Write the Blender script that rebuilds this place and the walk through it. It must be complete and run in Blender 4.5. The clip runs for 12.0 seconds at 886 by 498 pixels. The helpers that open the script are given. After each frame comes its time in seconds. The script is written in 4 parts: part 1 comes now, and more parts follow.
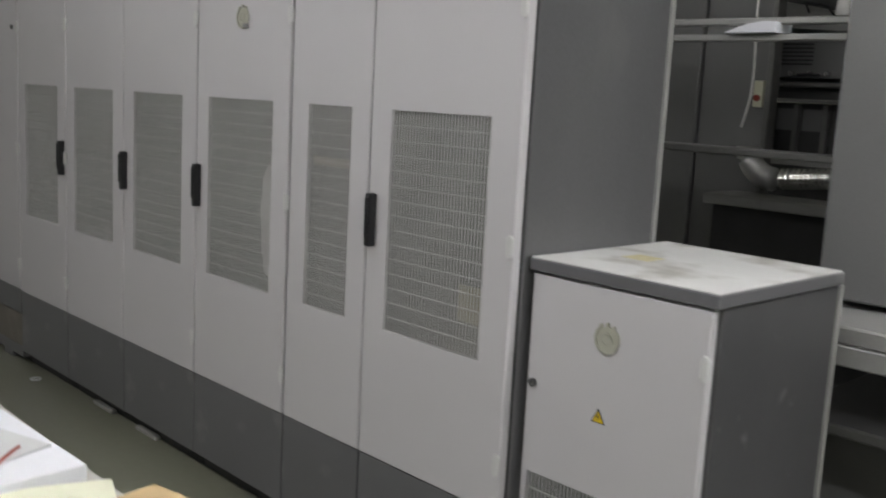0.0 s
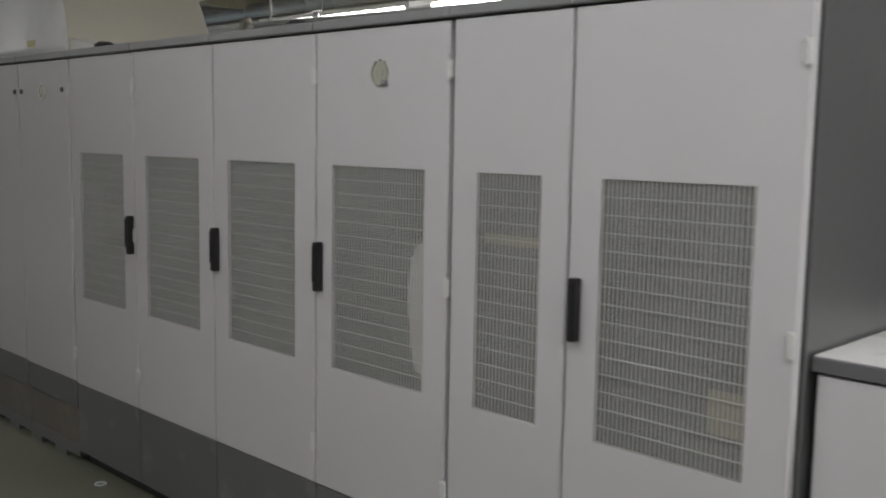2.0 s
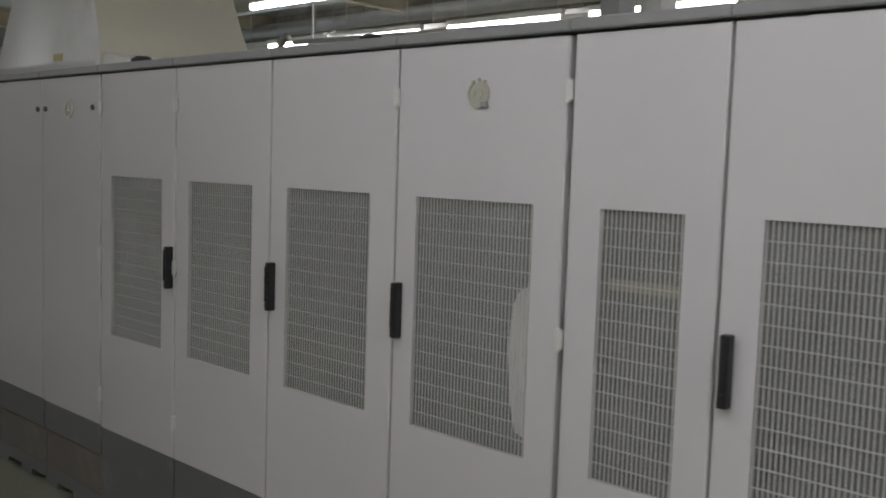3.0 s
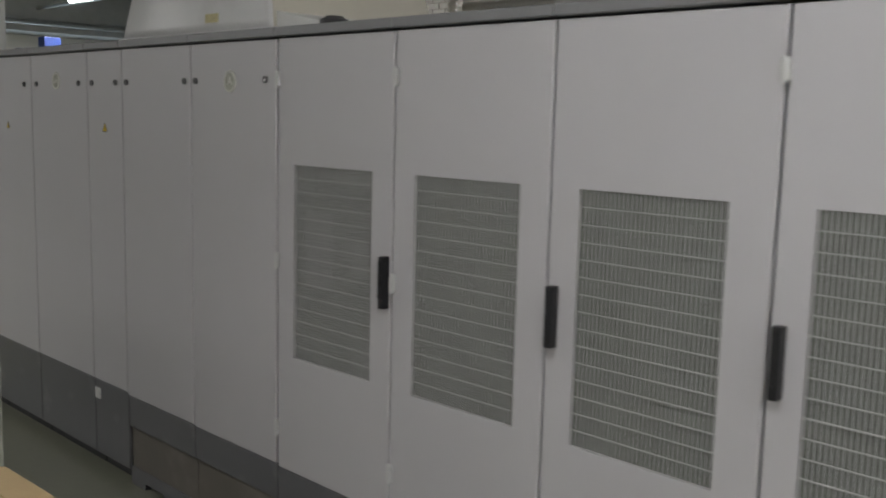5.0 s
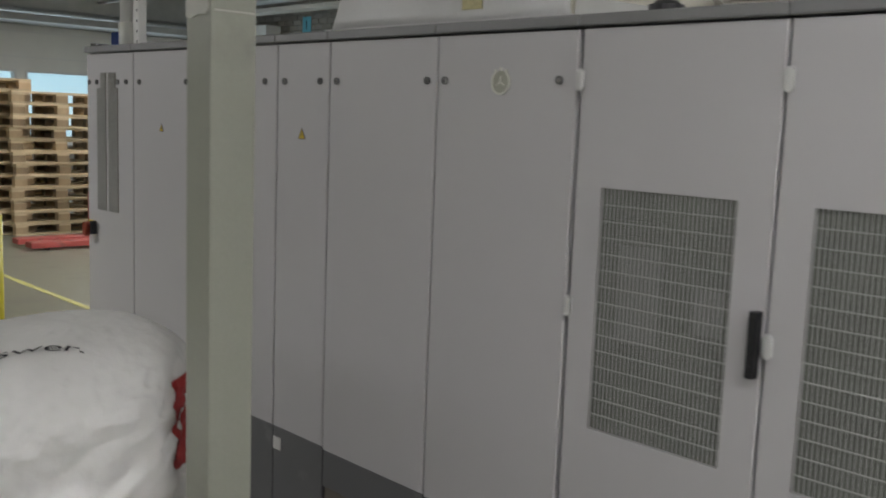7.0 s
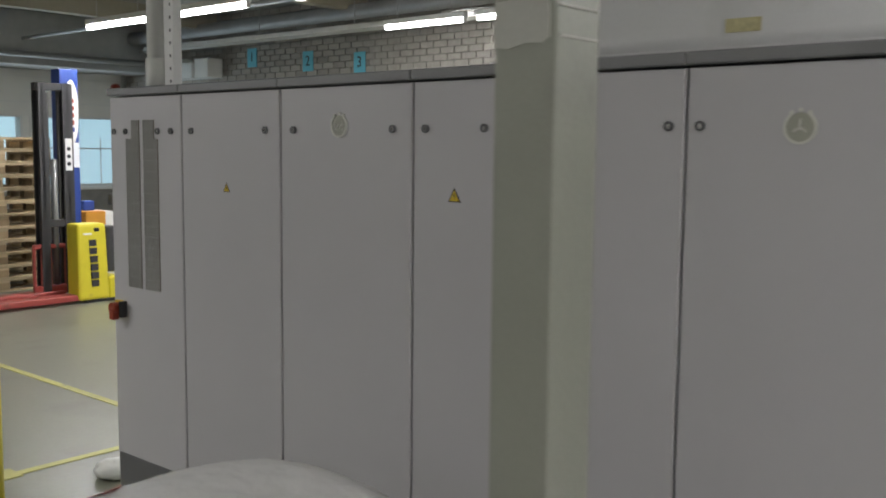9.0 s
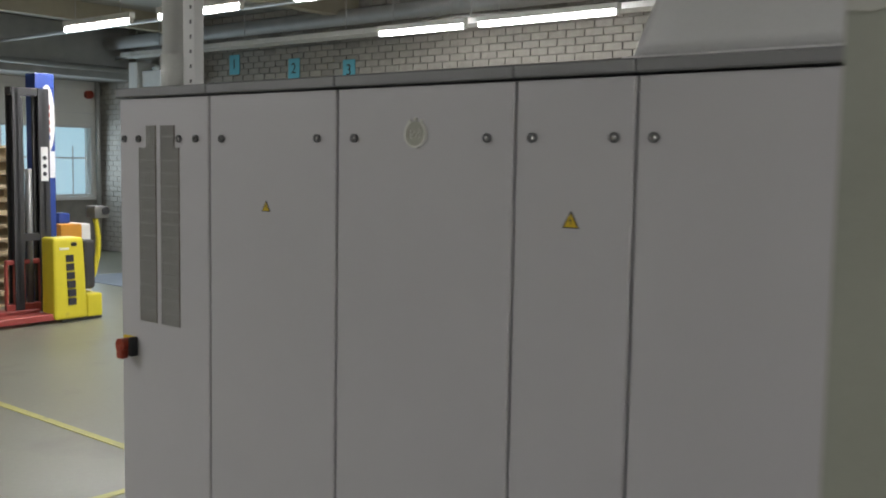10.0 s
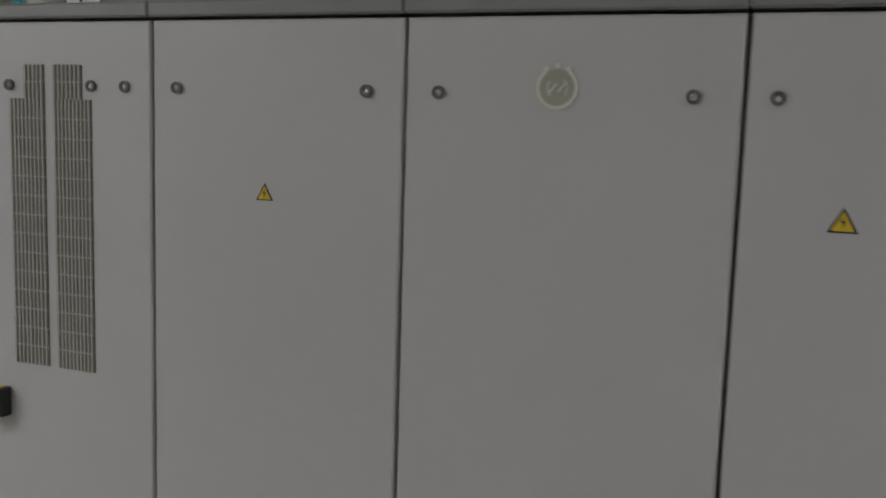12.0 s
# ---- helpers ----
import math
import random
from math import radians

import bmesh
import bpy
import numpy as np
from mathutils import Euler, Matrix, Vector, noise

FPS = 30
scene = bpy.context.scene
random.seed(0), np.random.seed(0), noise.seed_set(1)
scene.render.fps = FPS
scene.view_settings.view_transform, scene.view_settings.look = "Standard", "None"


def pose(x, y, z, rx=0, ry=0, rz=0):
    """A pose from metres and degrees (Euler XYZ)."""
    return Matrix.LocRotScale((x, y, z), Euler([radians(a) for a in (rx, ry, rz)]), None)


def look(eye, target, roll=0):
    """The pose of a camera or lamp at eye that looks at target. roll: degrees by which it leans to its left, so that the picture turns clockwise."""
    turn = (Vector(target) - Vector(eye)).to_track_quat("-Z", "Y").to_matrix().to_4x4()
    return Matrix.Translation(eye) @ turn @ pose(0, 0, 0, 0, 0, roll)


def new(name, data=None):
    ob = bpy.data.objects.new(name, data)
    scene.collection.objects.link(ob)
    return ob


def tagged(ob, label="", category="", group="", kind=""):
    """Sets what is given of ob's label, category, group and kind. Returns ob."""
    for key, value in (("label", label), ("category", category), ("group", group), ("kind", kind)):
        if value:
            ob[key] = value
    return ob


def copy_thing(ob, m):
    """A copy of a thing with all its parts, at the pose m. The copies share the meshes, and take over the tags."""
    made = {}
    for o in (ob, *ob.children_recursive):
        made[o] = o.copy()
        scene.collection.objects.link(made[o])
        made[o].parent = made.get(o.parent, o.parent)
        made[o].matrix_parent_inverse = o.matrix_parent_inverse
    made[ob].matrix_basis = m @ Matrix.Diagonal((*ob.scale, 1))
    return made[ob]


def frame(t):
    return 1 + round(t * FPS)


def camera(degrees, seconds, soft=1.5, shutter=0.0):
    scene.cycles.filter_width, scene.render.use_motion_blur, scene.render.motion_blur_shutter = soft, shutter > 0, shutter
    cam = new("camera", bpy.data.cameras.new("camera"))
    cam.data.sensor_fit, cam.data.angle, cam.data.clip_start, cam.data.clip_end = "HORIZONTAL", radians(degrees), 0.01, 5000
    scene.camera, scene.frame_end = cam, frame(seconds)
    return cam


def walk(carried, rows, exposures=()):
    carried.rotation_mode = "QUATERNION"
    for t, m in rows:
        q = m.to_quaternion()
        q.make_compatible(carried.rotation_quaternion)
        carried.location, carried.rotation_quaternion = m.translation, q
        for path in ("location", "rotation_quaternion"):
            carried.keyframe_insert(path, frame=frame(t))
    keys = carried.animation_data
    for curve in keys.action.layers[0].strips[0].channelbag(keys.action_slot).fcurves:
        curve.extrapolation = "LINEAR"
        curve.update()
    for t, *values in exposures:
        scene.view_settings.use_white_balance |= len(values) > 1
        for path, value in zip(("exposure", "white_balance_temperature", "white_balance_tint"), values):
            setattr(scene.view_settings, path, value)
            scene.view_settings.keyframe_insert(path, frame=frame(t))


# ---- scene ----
cam = camera(49.4, 12.0, soft=1.9, shutter=0.5)
PATH = [
    (0, (0.016, 0.100, 1.461), (-1.404, 1.474, 1.152), 3.1),
    (0.5, (-0.149, 0.126, 1.497), (-1.605, 1.470, 1.230), 2.0),
    (1, (-0.316, 0.098, 1.507), (-1.771, 1.452, 1.279), 2.2),
    (1.5, (-0.521, 0.023, 1.522), (-1.927, 1.431, 1.326), 0.2),
    (2, (-0.749, 0.006, 1.509), (-2.139, 1.425, 1.281), 1.0),
    (2.5, (-1.001, 0.034, 1.546), (-2.382, 1.468, 1.349), 0.2),
    (2.7, (-1.077, 0.036, 1.513), (-2.473, 1.459, 1.347), 1.7),
    (4.3, (-1.915, 0.031, 1.551), (-3.195, 1.550, 1.318), -0.2),
    (4.5, (-2.029, 0.043, 1.571), (-3.349, 1.528, 1.346), 0.0),
    (5, (-2.272, 0.025, 1.581), (-3.668, 1.431, 1.313), 1.4),
    (5.5, (-2.534, -0.041, 1.573), (-3.904, 1.394, 1.318), 0.3),
    (6, (-2.795, -0.044, 1.595), (-4.197, 1.350, 1.298), -0.0),
    (6.5, (-3.065, -0.059, 1.621), (-4.494, 1.308, 1.325), 1.5),
    (7, (-3.315, -0.116, 1.578), (-4.741, 1.261, 1.313), 2.2),
    (7.5, (-3.572, -0.173, 1.633), (-4.923, 1.284, 1.401), 1.6),
    (7.7, (-3.666, -0.179, 1.639), (-5.024, 1.269, 1.402), 2.1),
    (9.3, (-4.597, -0.109, 1.632), (-5.881, 1.411, 1.426), 0.3),
    (9.5, (-4.705, -0.066, 1.629), (-5.982, 1.460, 1.418), 0.3),
    (10, (-5.012, 0.034, 1.635), (-6.260, 1.587, 1.456), 1.0),
    (10.5, (-5.281, 0.053, 1.608), (-6.525, 1.607, 1.411), 1.5),
    (11, (-5.594, 0.091, 1.621), (-6.650, 1.773, 1.381), 0.6),
    (11.5, (-5.860, 0.191, 1.599), (-6.749, 1.970, 1.383), 0.7),
    (12, (-6.176, 0.301, 1.637), (-6.901, 2.148, 1.383), 1.8),
]
walk(cam, [(t, look(eye, target, roll)) for t, eye, target, roll in PATH],
     exposures=((0.0, -0.36), (1.0, -0.42), (2.5, -0.5), (5.0, -0.2), (6.5, -0.04), (7.5, -0.04), (9.5, -0.12), (10.5, -0.12), (12.0, -0.06)))

from mathutils.bvhtree import BVHTree

# ---- light ----
world = bpy.data.worlds.new("world")
scene.world = world
world.use_nodes = True
wnt = world.node_tree
sky = wnt.nodes.new("ShaderNodeTexSky")
sky.sky_type = "NISHITA"
sky.sun_disc = False
sky.sun_elevation = radians(25)
sky.sun_rotation = radians(200)
wnt.links.new(sky.outputs[0], wnt.nodes["Background"].inputs[0])
wnt.nodes["Background"].inputs[1].default_value = 0.08


def area_lamp(name, loc, sx, sy, watts, colour, target=None):
    d = bpy.data.lights.new(name, "AREA")
    d.shape, d.size, d.size_y, d.energy, d.color = "RECTANGLE", sx, sy, watts, colour
    ob = new(name, d)
    if target:
        ob.matrix_world = look(loc, target)
    else:
        ob.location = loc
    return ob


TUBE = (1.0, 0.99, 1.0)
LAMP_Z, MID_Z = 3.09, 3.01
# the long rows of fluorescent tubes under the ceiling; only far and middle are visible
area_lamp("tube_row_light_far", (-8.0, 8.3, LAMP_Z - 0.06), 12.0, 0.12, 80, TUBE)
area_lamp("tube_row_light_middle", (-8.5, 5.6, 2.97 - 0.06), 16.0, 0.12, 440, TUBE)
# aisle row is out of view, inferred from the lit doors
area_lamp("tube_row_light_aisle", (1.4, 0.2, MID_Z), 10.2, 0.12, 140, TUBE)
# unseen south row, added as even fill on the door fronts
area_lamp("tube_row_light_south", (-6.0, -4.6, MID_Z), 18.0, 0.12, 95, TUBE)
# unseen row, added to brighten the end panel and the press
area_lamp("tube_row_light_press", (2.1, 2.2, MID_Z), 5.2, 0.12, 110, TUBE)
# unseen row past the cabinets, added to lift the western doors
area_lamp("tube_row_light_side", (-11.1, -0.8, MID_Z), 4.2, 0.12, 100, TUBE)
# daylight that falls in at the windows of the far wall
area_lamp("window_daylight", (-20.05, 7.0, 1.6), 4.5, 1.1, 60, (0.72, 0.88, 1.0), (-10.0, 7.0, 0.8))


# ---- materials ----
def mat(name, colour, rough=0.5, metal=0.0, var=0.08, scale=6.0, fine=120.0, bump=0.03, spots=None, spot_scale=3.0, spot_from=0.58, stretch=(1, 1, 1), coat=0.0, rand=0.0):
    m = bpy.data.materials.new(name)
    m.use_nodes = True
    nt = m.node_tree
    b = nt.nodes["Principled BSDF"]
    b.inputs["Metallic"].default_value = metal
    b.inputs["Coat Weight"].default_value = coat
    tc = nt.nodes.new("ShaderNodeTexCoord")
    mp = nt.nodes.new("ShaderNodeMapping")
    mp.inputs["Scale"].default_value = stretch
    nt.links.new(tc.outputs["Object"], mp.inputs[0])

    def noise_node(s, detail=4.0):
        n = nt.nodes.new("ShaderNodeTexNoise")
        n.inputs["Scale"].default_value = s
        n.inputs["Detail"].default_value = detail
        nt.links.new(mp.outputs[0], n.inputs["Vector"])
        return n
    big, small = noise_node(scale), noise_node(fine, 2.0)
    add = nt.nodes.new("ShaderNodeMath")
    add.operation = "MULTIPLY_ADD"
    add.inputs[1].default_value = 0.35
    nt.links.new(small.outputs["Fac"], add.inputs[0])
    nt.links.new(big.outputs["Fac"], add.inputs[2])
    ramp = nt.nodes.new("ShaderNodeMapRange")
    ramp.inputs["From Min"].default_value = 0.35
    ramp.inputs["From Max"].default_value = 1.0
    ramp.inputs["To Min"].default_value = 1.0 - var
    ramp.inputs["To Max"].default_value = 1.0 + var
    nt.links.new(add.outputs[0], ramp.inputs["Value"])
    hsv = nt.nodes.new("ShaderNodeHueSaturation")
    hsv.inputs["Color"].default_value = (*colour, 1)
    last = ramp.outputs[0]
    if rand:
        info = nt.nodes.new("ShaderNodeObjectInfo")
        rr = nt.nodes.new("ShaderNodeMapRange")
        rr.inputs["To Min"].default_value, rr.inputs["To Max"].default_value = 1.0 - rand, 1.0 + rand
        nt.links.new(info.outputs["Random"], rr.inputs["Value"])
        mu = nt.nodes.new("ShaderNodeMath")
        mu.operation = "MULTIPLY"
        nt.links.new(last, mu.inputs[0])
        nt.links.new(rr.outputs[0], mu.inputs[1])
        last = mu.outputs[0]
    nt.links.new(last, hsv.inputs["Value"])
    col = hsv.outputs[0]
    if spots:
        sp = noise_node(spot_scale, 6.0)
        sr = nt.nodes.new("ShaderNodeMapRange")
        sr.inputs["From Min"].default_value = spot_from
        sr.inputs["From Max"].default_value = spot_from + 0.14
        nt.links.new(sp.outputs["Fac"], sr.inputs["Value"])
        mix = nt.nodes.new("ShaderNodeMix")
        mix.data_type = "RGBA"
        mix.inputs["B"].default_value = (0, 0, 0, 1)
        nt.links.new(sr.outputs[0], mix.inputs[0])
        nt.links.new(col, mix.inputs[6])
        mix.inputs[7].default_value = (*spots, 1)
        col = mix.outputs[2]
    nt.links.new(col, b.inputs["Base Color"])
    rrange = nt.nodes.new("ShaderNodeMapRange")
    rrange.inputs["To Min"].default_value = max(0.02, rough - 0.08)
    rrange.inputs["To Max"].default_value = min(1.0, rough + 0.08)
    nt.links.new(big.outputs["Fac"], rrange.inputs["Value"])
    nt.links.new(rrange.outputs[0], b.inputs["Roughness"])
    if bump:
        bp = nt.nodes.new("ShaderNodeBump")
        bp.inputs["Strength"].default_value = bump
        bp.inputs["Distance"].default_value = 0.01
        nt.links.new(small.outputs["Fac"], bp.inputs["Height"])
        nt.links.new(bp.outputs[0], b.inputs["Normal"])
    return m


def glow(name, colour, strength):
    m = bpy.data.materials.new(name)
    m.use_nodes = True
    b = m.node_tree.nodes["Principled BSDF"]
    b.inputs["Base Color"].default_value = (0.8, 0.8, 0.8, 1)
    b.inputs["Emission Color"].default_value = (*colour, 1)
    b.inputs["Emission Strength"].default_value = strength
    return m


M_DOOR = mat("light_grey_enamel", (0.562, 0.549, 0.564), 0.42, var=0.035, scale=2.2, fine=260, bump=0.04, spots=(0.47, 0.47, 0.45), spot_scale=2.0, spot_from=0.66)
M_DARK = mat("dark_grey_enamel", (0.13, 0.13, 0.137), 0.4, var=0.1, scale=5, fine=240, bump=0.04, spots=(0.19, 0.19, 0.19), spot_scale=6, spot_from=0.64)
M_STEELSIDE = mat("grey_side_panel", (0.19, 0.19, 0.195), 0.34, metal=0.5, var=0.2, scale=2.0, fine=200, bump=0.05, spots=(0.225, 0.225, 0.225), spot_scale=4, spot_from=0.6, stretch=(1, 1, 0.4))
M_SCRATCH = mat("scratched_dark_side", (0.09, 0.09, 0.093), 0.42, metal=0.2, var=0.2, scale=5, fine=180, bump=0.05, spots=(0.24, 0.24, 0.24), spot_scale=11, spot_from=0.64)
M_TRIM = mat("mid_grey_trim", (0.25, 0.25, 0.255), 0.38, var=0.12, scale=6, fine=200, bump=0.03, spots=(0.3, 0.3, 0.3), spot_scale=7, spot_from=0.64)
# black of the bases; also paints the dark of slots and holes
M_KICK = mat("black_base_and_slot_shade", (0.035, 0.035, 0.036), 0.6, var=0.2)
M_GAP = mat("dark_gap", (0.05, 0.05, 0.052), 0.6, var=0.1)
M_BOARD = mat("brown_grey_board", (0.16, 0.145, 0.125), 0.6, var=0.15, scale=3, spots=(0.21, 0.19, 0.17), spot_scale=4, spot_from=0.58)
M_FILTER = mat("grey_filter_mat", (0.175, 0.185, 0.165), 0.95, var=0.25, scale=7, fine=300, bump=0.3, spots=(0.165, 0.17, 0.155), spot_scale=5, spot_from=0.6)
M_FILTERDARK = mat("dark_olive_inside", (0.19, 0.17, 0.13), 0.9, var=0.2)
M_GRILLE = mat("grille_enamel", (0.5, 0.5, 0.49), 0.45, var=0.05, bump=0.0)
M_PAPERCOVER = mat("pale_cover_sheet", (0.52, 0.52, 0.5), 0.7, var=0.06)
M_BEHIND = mat("sheet_dimmed_by_slots", (0.24, 0.245, 0.235), 0.7, var=0.1)
M_YELLOWED = mat("yellowed_strip", (0.32, 0.3, 0.22), 0.7, var=0.15)
M_BLACK = mat("black_plastic", (0.016, 0.016, 0.018), 0.38, var=0.15, bump=0.05)
M_LOCK = mat("dark_lock_metal", (0.13, 0.13, 0.132), 0.35, metal=0.5, var=0.2)
M_CHROME = mat("bright_metal", (0.62, 0.62, 0.6), 0.25, metal=1.0, var=0.08)
M_HINGE = mat("pale_hinge_metal", (0.6, 0.6, 0.59), 0.4, var=0.05)
M_EMB = mat("olive_disc", (0.42, 0.42, 0.35), 0.5, var=0.1, fine=300, bump=0.1)
M_EMBRING = mat("pale_ring", (0.74, 0.74, 0.68), 0.45, var=0.05)
M_WARN = mat("warning_yellow", (0.72, 0.5, 0.02), 0.45, var=0.08)
M_RED = mat("red_plastic", (0.3, 0.04, 0.02), 0.4, var=0.1)
M_DUSTTOP = mat("dusty_white_top", (0.6, 0.6, 0.585), 0.6, var=0.12, scale=5, spots=(0.36, 0.35, 0.32), spot_scale=4.5, spot_from=0.52)
M_WHITE = mat("white_paint", (0.72, 0.72, 0.7), 0.5, var=0.06)
M_HOOD = mat("pale_hood_paint", (0.66, 0.66, 0.66), 0.4, var=0.06, scale=3, spots=(0.57, 0.57, 0.56), spot_scale=2.5, spot_from=0.6)
M_BEIGE = mat("beige_panel", (0.55, 0.52, 0.44), 0.55, var=0.05, scale=2)
M_TAPE = mat("yellow_tape", (0.55, 0.5, 0.28), 0.6, var=0.2, scale=60)
M_COL = mat("grey_green_column_paint", (0.37, 0.38, 0.32), 0.34, var=0.08, scale=4, fine=90, bump=0.06, spots=(0.31, 0.315, 0.27), spot_scale=5, spot_from=0.6)
M_COLWHITE = mat("worn_white_paint", (0.55, 0.55, 0.5), 0.5, var=0.1, scale=12)
M_FLOOR = mat("polished_concrete_floor", (0.185, 0.188, 0.142), 0.33, var=0.14, scale=0.9, fine=30, bump=0.03, spots=(0.15, 0.15, 0.115), spot_scale=1.6, spot_from=0.55)
M_LINE = mat("yellow_floor_line", (0.42, 0.4, 0.13), 0.55, var=0.15, scale=8, spots=(0.34, 0.33, 0.17), spot_scale=9, spot_from=0.58)
M_CEIL = mat("grey_ceiling", (0.42, 0.42, 0.4), 0.9, var=0.15, scale=1.5)
M_BEAM = mat("cream_beam", (0.42, 0.39, 0.3), 0.7, var=0.1)
M_WALL = mat("white_wall_panel", (0.78, 0.77, 0.73), 0.6, var=0.06, scale=2)
M_PLAIN = mat("plain_hall_wall", (0.34, 0.335, 0.31), 0.8, var=0.1, scale=1)
M_BRICK = mat("pale_brick", (0.31, 0.292, 0.262), 0.85, var=0.18, scale=12, fine=90, bump=0.3, rand=0.14)
M_MORTAR = mat("grey_mortar", (0.235, 0.225, 0.2), 0.95, var=0.15)
M_WOOD = mat("raw_pine", (0.56, 0.45, 0.28), 0.75, var=0.22, scale=5, fine=60, bump=0.15, stretch=(1, 6, 6), rand=0.22)
M_WOODDARK = mat("weathered_pine", (0.38, 0.28, 0.165), 0.8, var=0.25, scale=8, fine=60, bump=0.15, rand=0.3)
M_TRUCKYEL = mat("truck_yellow", (0.62, 0.53, 0.03), 0.38, var=0.1, spots=(0.4, 0.32, 0.06), spot_scale=6, spot_from=0.66)
M_TRUCKRED = mat("truck_red", (0.34, 0.06, 0.05), 0.45, var=0.15, spots=(0.22, 0.05, 0.04), spot_scale=7, spot_from=0.58)
M_MAST = mat("mast_black", (0.04, 0.04, 0.043), 0.45, var=0.2)
M_BLUE = mat("deep_blue", (0.02, 0.055, 0.26), 0.5, var=0.08)
M_SIGN = mat("sign_blue", (0.12, 0.45, 0.58), 0.5, var=0.05)
M_INK = mat("dark_ink", (0.03, 0.03, 0.035), 0.6, var=0.1)
M_ORANGE = mat("orange_plastic", (0.6, 0.27, 0.03), 0.5, var=0.1)
M_BAG = mat("white_woven_bag", (0.88, 0.87, 0.86), 0.36, var=0.05, scale=9, fine=30, bump=0.3)
M_BAGRED = mat("bag_red_print", (0.4, 0.03, 0.03), 0.5, var=0.1)
M_FILM = mat("crumpled_film", (0.75, 0.76, 0.72), 0.2, var=0.1)
M_PAPER = mat("white_paper", (0.72, 0.73, 0.77), 0.7, var=0.03)
M_LEAF = mat("printed_leaflet", (0.56, 0.57, 0.57), 0.5, var=0.05, scale=9, spots=(0.48, 0.5, 0.52), spot_scale=12, spot_from=0.6)
M_CREAM = mat("cream_paper", (0.72, 0.72, 0.56), 0.7, var=0.05)
M_CARD = mat("tan_cardboard", (0.5, 0.37, 0.2), 0.8, var=0.12, scale=10)
M_PRINT = mat("blue_print", (0.12, 0.32, 0.5), 0.4, var=0.3, scale=14)
M_MAT = mat("blue_grey_mat", (0.2, 0.24, 0.29), 0.8, var=0.15)
M_TABLE = mat("table_laminate", (0.42, 0.41, 0.38), 0.5, var=0.06)
M_TRAY = mat("pale_tray_steel", (0.6, 0.6, 0.58), 0.5, metal=0.1, var=0.12, scale=9, spots=(0.45, 0.44, 0.42), spot_scale=5, spot_from=0.6)
M_GALV = mat("galvanised_steel", (0.5, 0.5, 0.49), 0.42, metal=0.6, var=0.12, scale=14)
M_DUCT = mat("grey_duct", (0.44, 0.44, 0.43), 0.5, metal=0.4, var=0.15, scale=4)
M_PIPE = mat("brown_grey_pipe", (0.3, 0.28, 0.24), 0.45, metal=0.3, var=0.15, scale=8)
M_MACHINE = mat("press_grey_panel", (0.195, 0.195, 0.195), 0.38, metal=0.2, var=0.12, scale=1.6, fine=160, spots=(0.19, 0.19, 0.19), spot_scale=2.5, spot_from=0.6)
M_MACHDARK = mat("press_dark_inside", (0.05, 0.05, 0.05), 0.45, var=0.25)
M_MACHMID = mat("press_mid_metal", (0.2, 0.2, 0.195), 0.35, metal=0.5, var=0.2, scale=8)
M_RAIL = mat("worn_rail_paint", (0.36, 0.36, 0.345), 0.4, metal=0.3, var=0.12, scale=10)
M_GLASS = bpy.data.materials.new("window_glass")
M_GLASS.use_nodes = True
gb = M_GLASS.node_tree.nodes["Principled BSDF"]
gb.inputs["Transmission Weight"].default_value = 1.0
gb.inputs["Roughness"].default_value = 0.02
gb.inputs["IOR"].default_value = 1.45
M_TUBE = glow("lit_tube", TUBE, 22.0)
M_OUT = glow("daylight_outside", (0.45, 0.73, 0.86), 0.95)


# ---- helpers ----
ORIGIN = {}


def thing(name, loc, label, category, group="", kind=""):
    ob = new(name)
    ob.empty_display_size = 0.1
    ob.location = loc
    ORIGIN[ob.name] = Vector(loc)
    return tagged(ob, label, category, group, kind)


def part(name, bm, material, parent=None, label="", smooth=False):
    if parent is not None:
        off = ORIGIN[parent.name]
        bmesh.ops.translate(bm, verts=bm.verts, vec=-off)
    bmesh.ops.recalc_face_normals(bm, faces=bm.faces)
    me = bpy.data.meshes.new(name)
    bm.to_mesh(me)
    bm.free()
    me.materials.append(material)
    if smooth:
        for p in me.polygons:
            p.use_smooth = True
    ob = new(name, me)
    if parent is not None:
        ob.parent = parent
        ORIGIN[ob.name] = ORIGIN[parent.name]
    if label:
        ob["label"] = label
    return ob


def solo(name, bm, material, label, category, group="", kind="", smooth=False):
    """A thing that is one mesh, with its origin at the middle of its base."""
    xs = [v.co.x for v in bm.verts]
    ys = [v.co.y for v in bm.verts]
    zs = [v.co.z for v in bm.verts]
    loc = Vector(((min(xs) + max(xs)) / 2, (min(ys) + max(ys)) / 2, min(zs)))
    bmesh.ops.translate(bm, verts=bm.verts, vec=-loc)
    ob = part(name, bm, material, None, "", smooth)
    ob.location = loc
    ORIGIN[ob.name] = loc
    return tagged(ob, label, category, group, kind)


def bx(x0, x1, y0, y1, z0, z1, bev=0.0, bm=None, seg=1):
    own = bmesh.new()
    bmesh.ops.create_cube(own, size=1.0)
    for v in own.verts:
        v.co = Vector((x0 + (v.co.x + 0.5) * (x1 - x0), y0 + (v.co.y + 0.5) * (y1 - y0), z0 + (v.co.z + 0.5) * (z1 - z0)))
    if bev:
        bmesh.ops.bevel(own, geom=own.edges[:], offset=bev, segments=seg, affect="EDGES", profile=0.7)
    if bm is None:
        return own
    return merge(bm, own)


def merge(bm, own):
    me = bpy.data.meshes.new("tmp")
    own.to_mesh(me)
    own.free()
    bm.from_mesh(me)
    bpy.data.meshes.remove(me)
    return bm


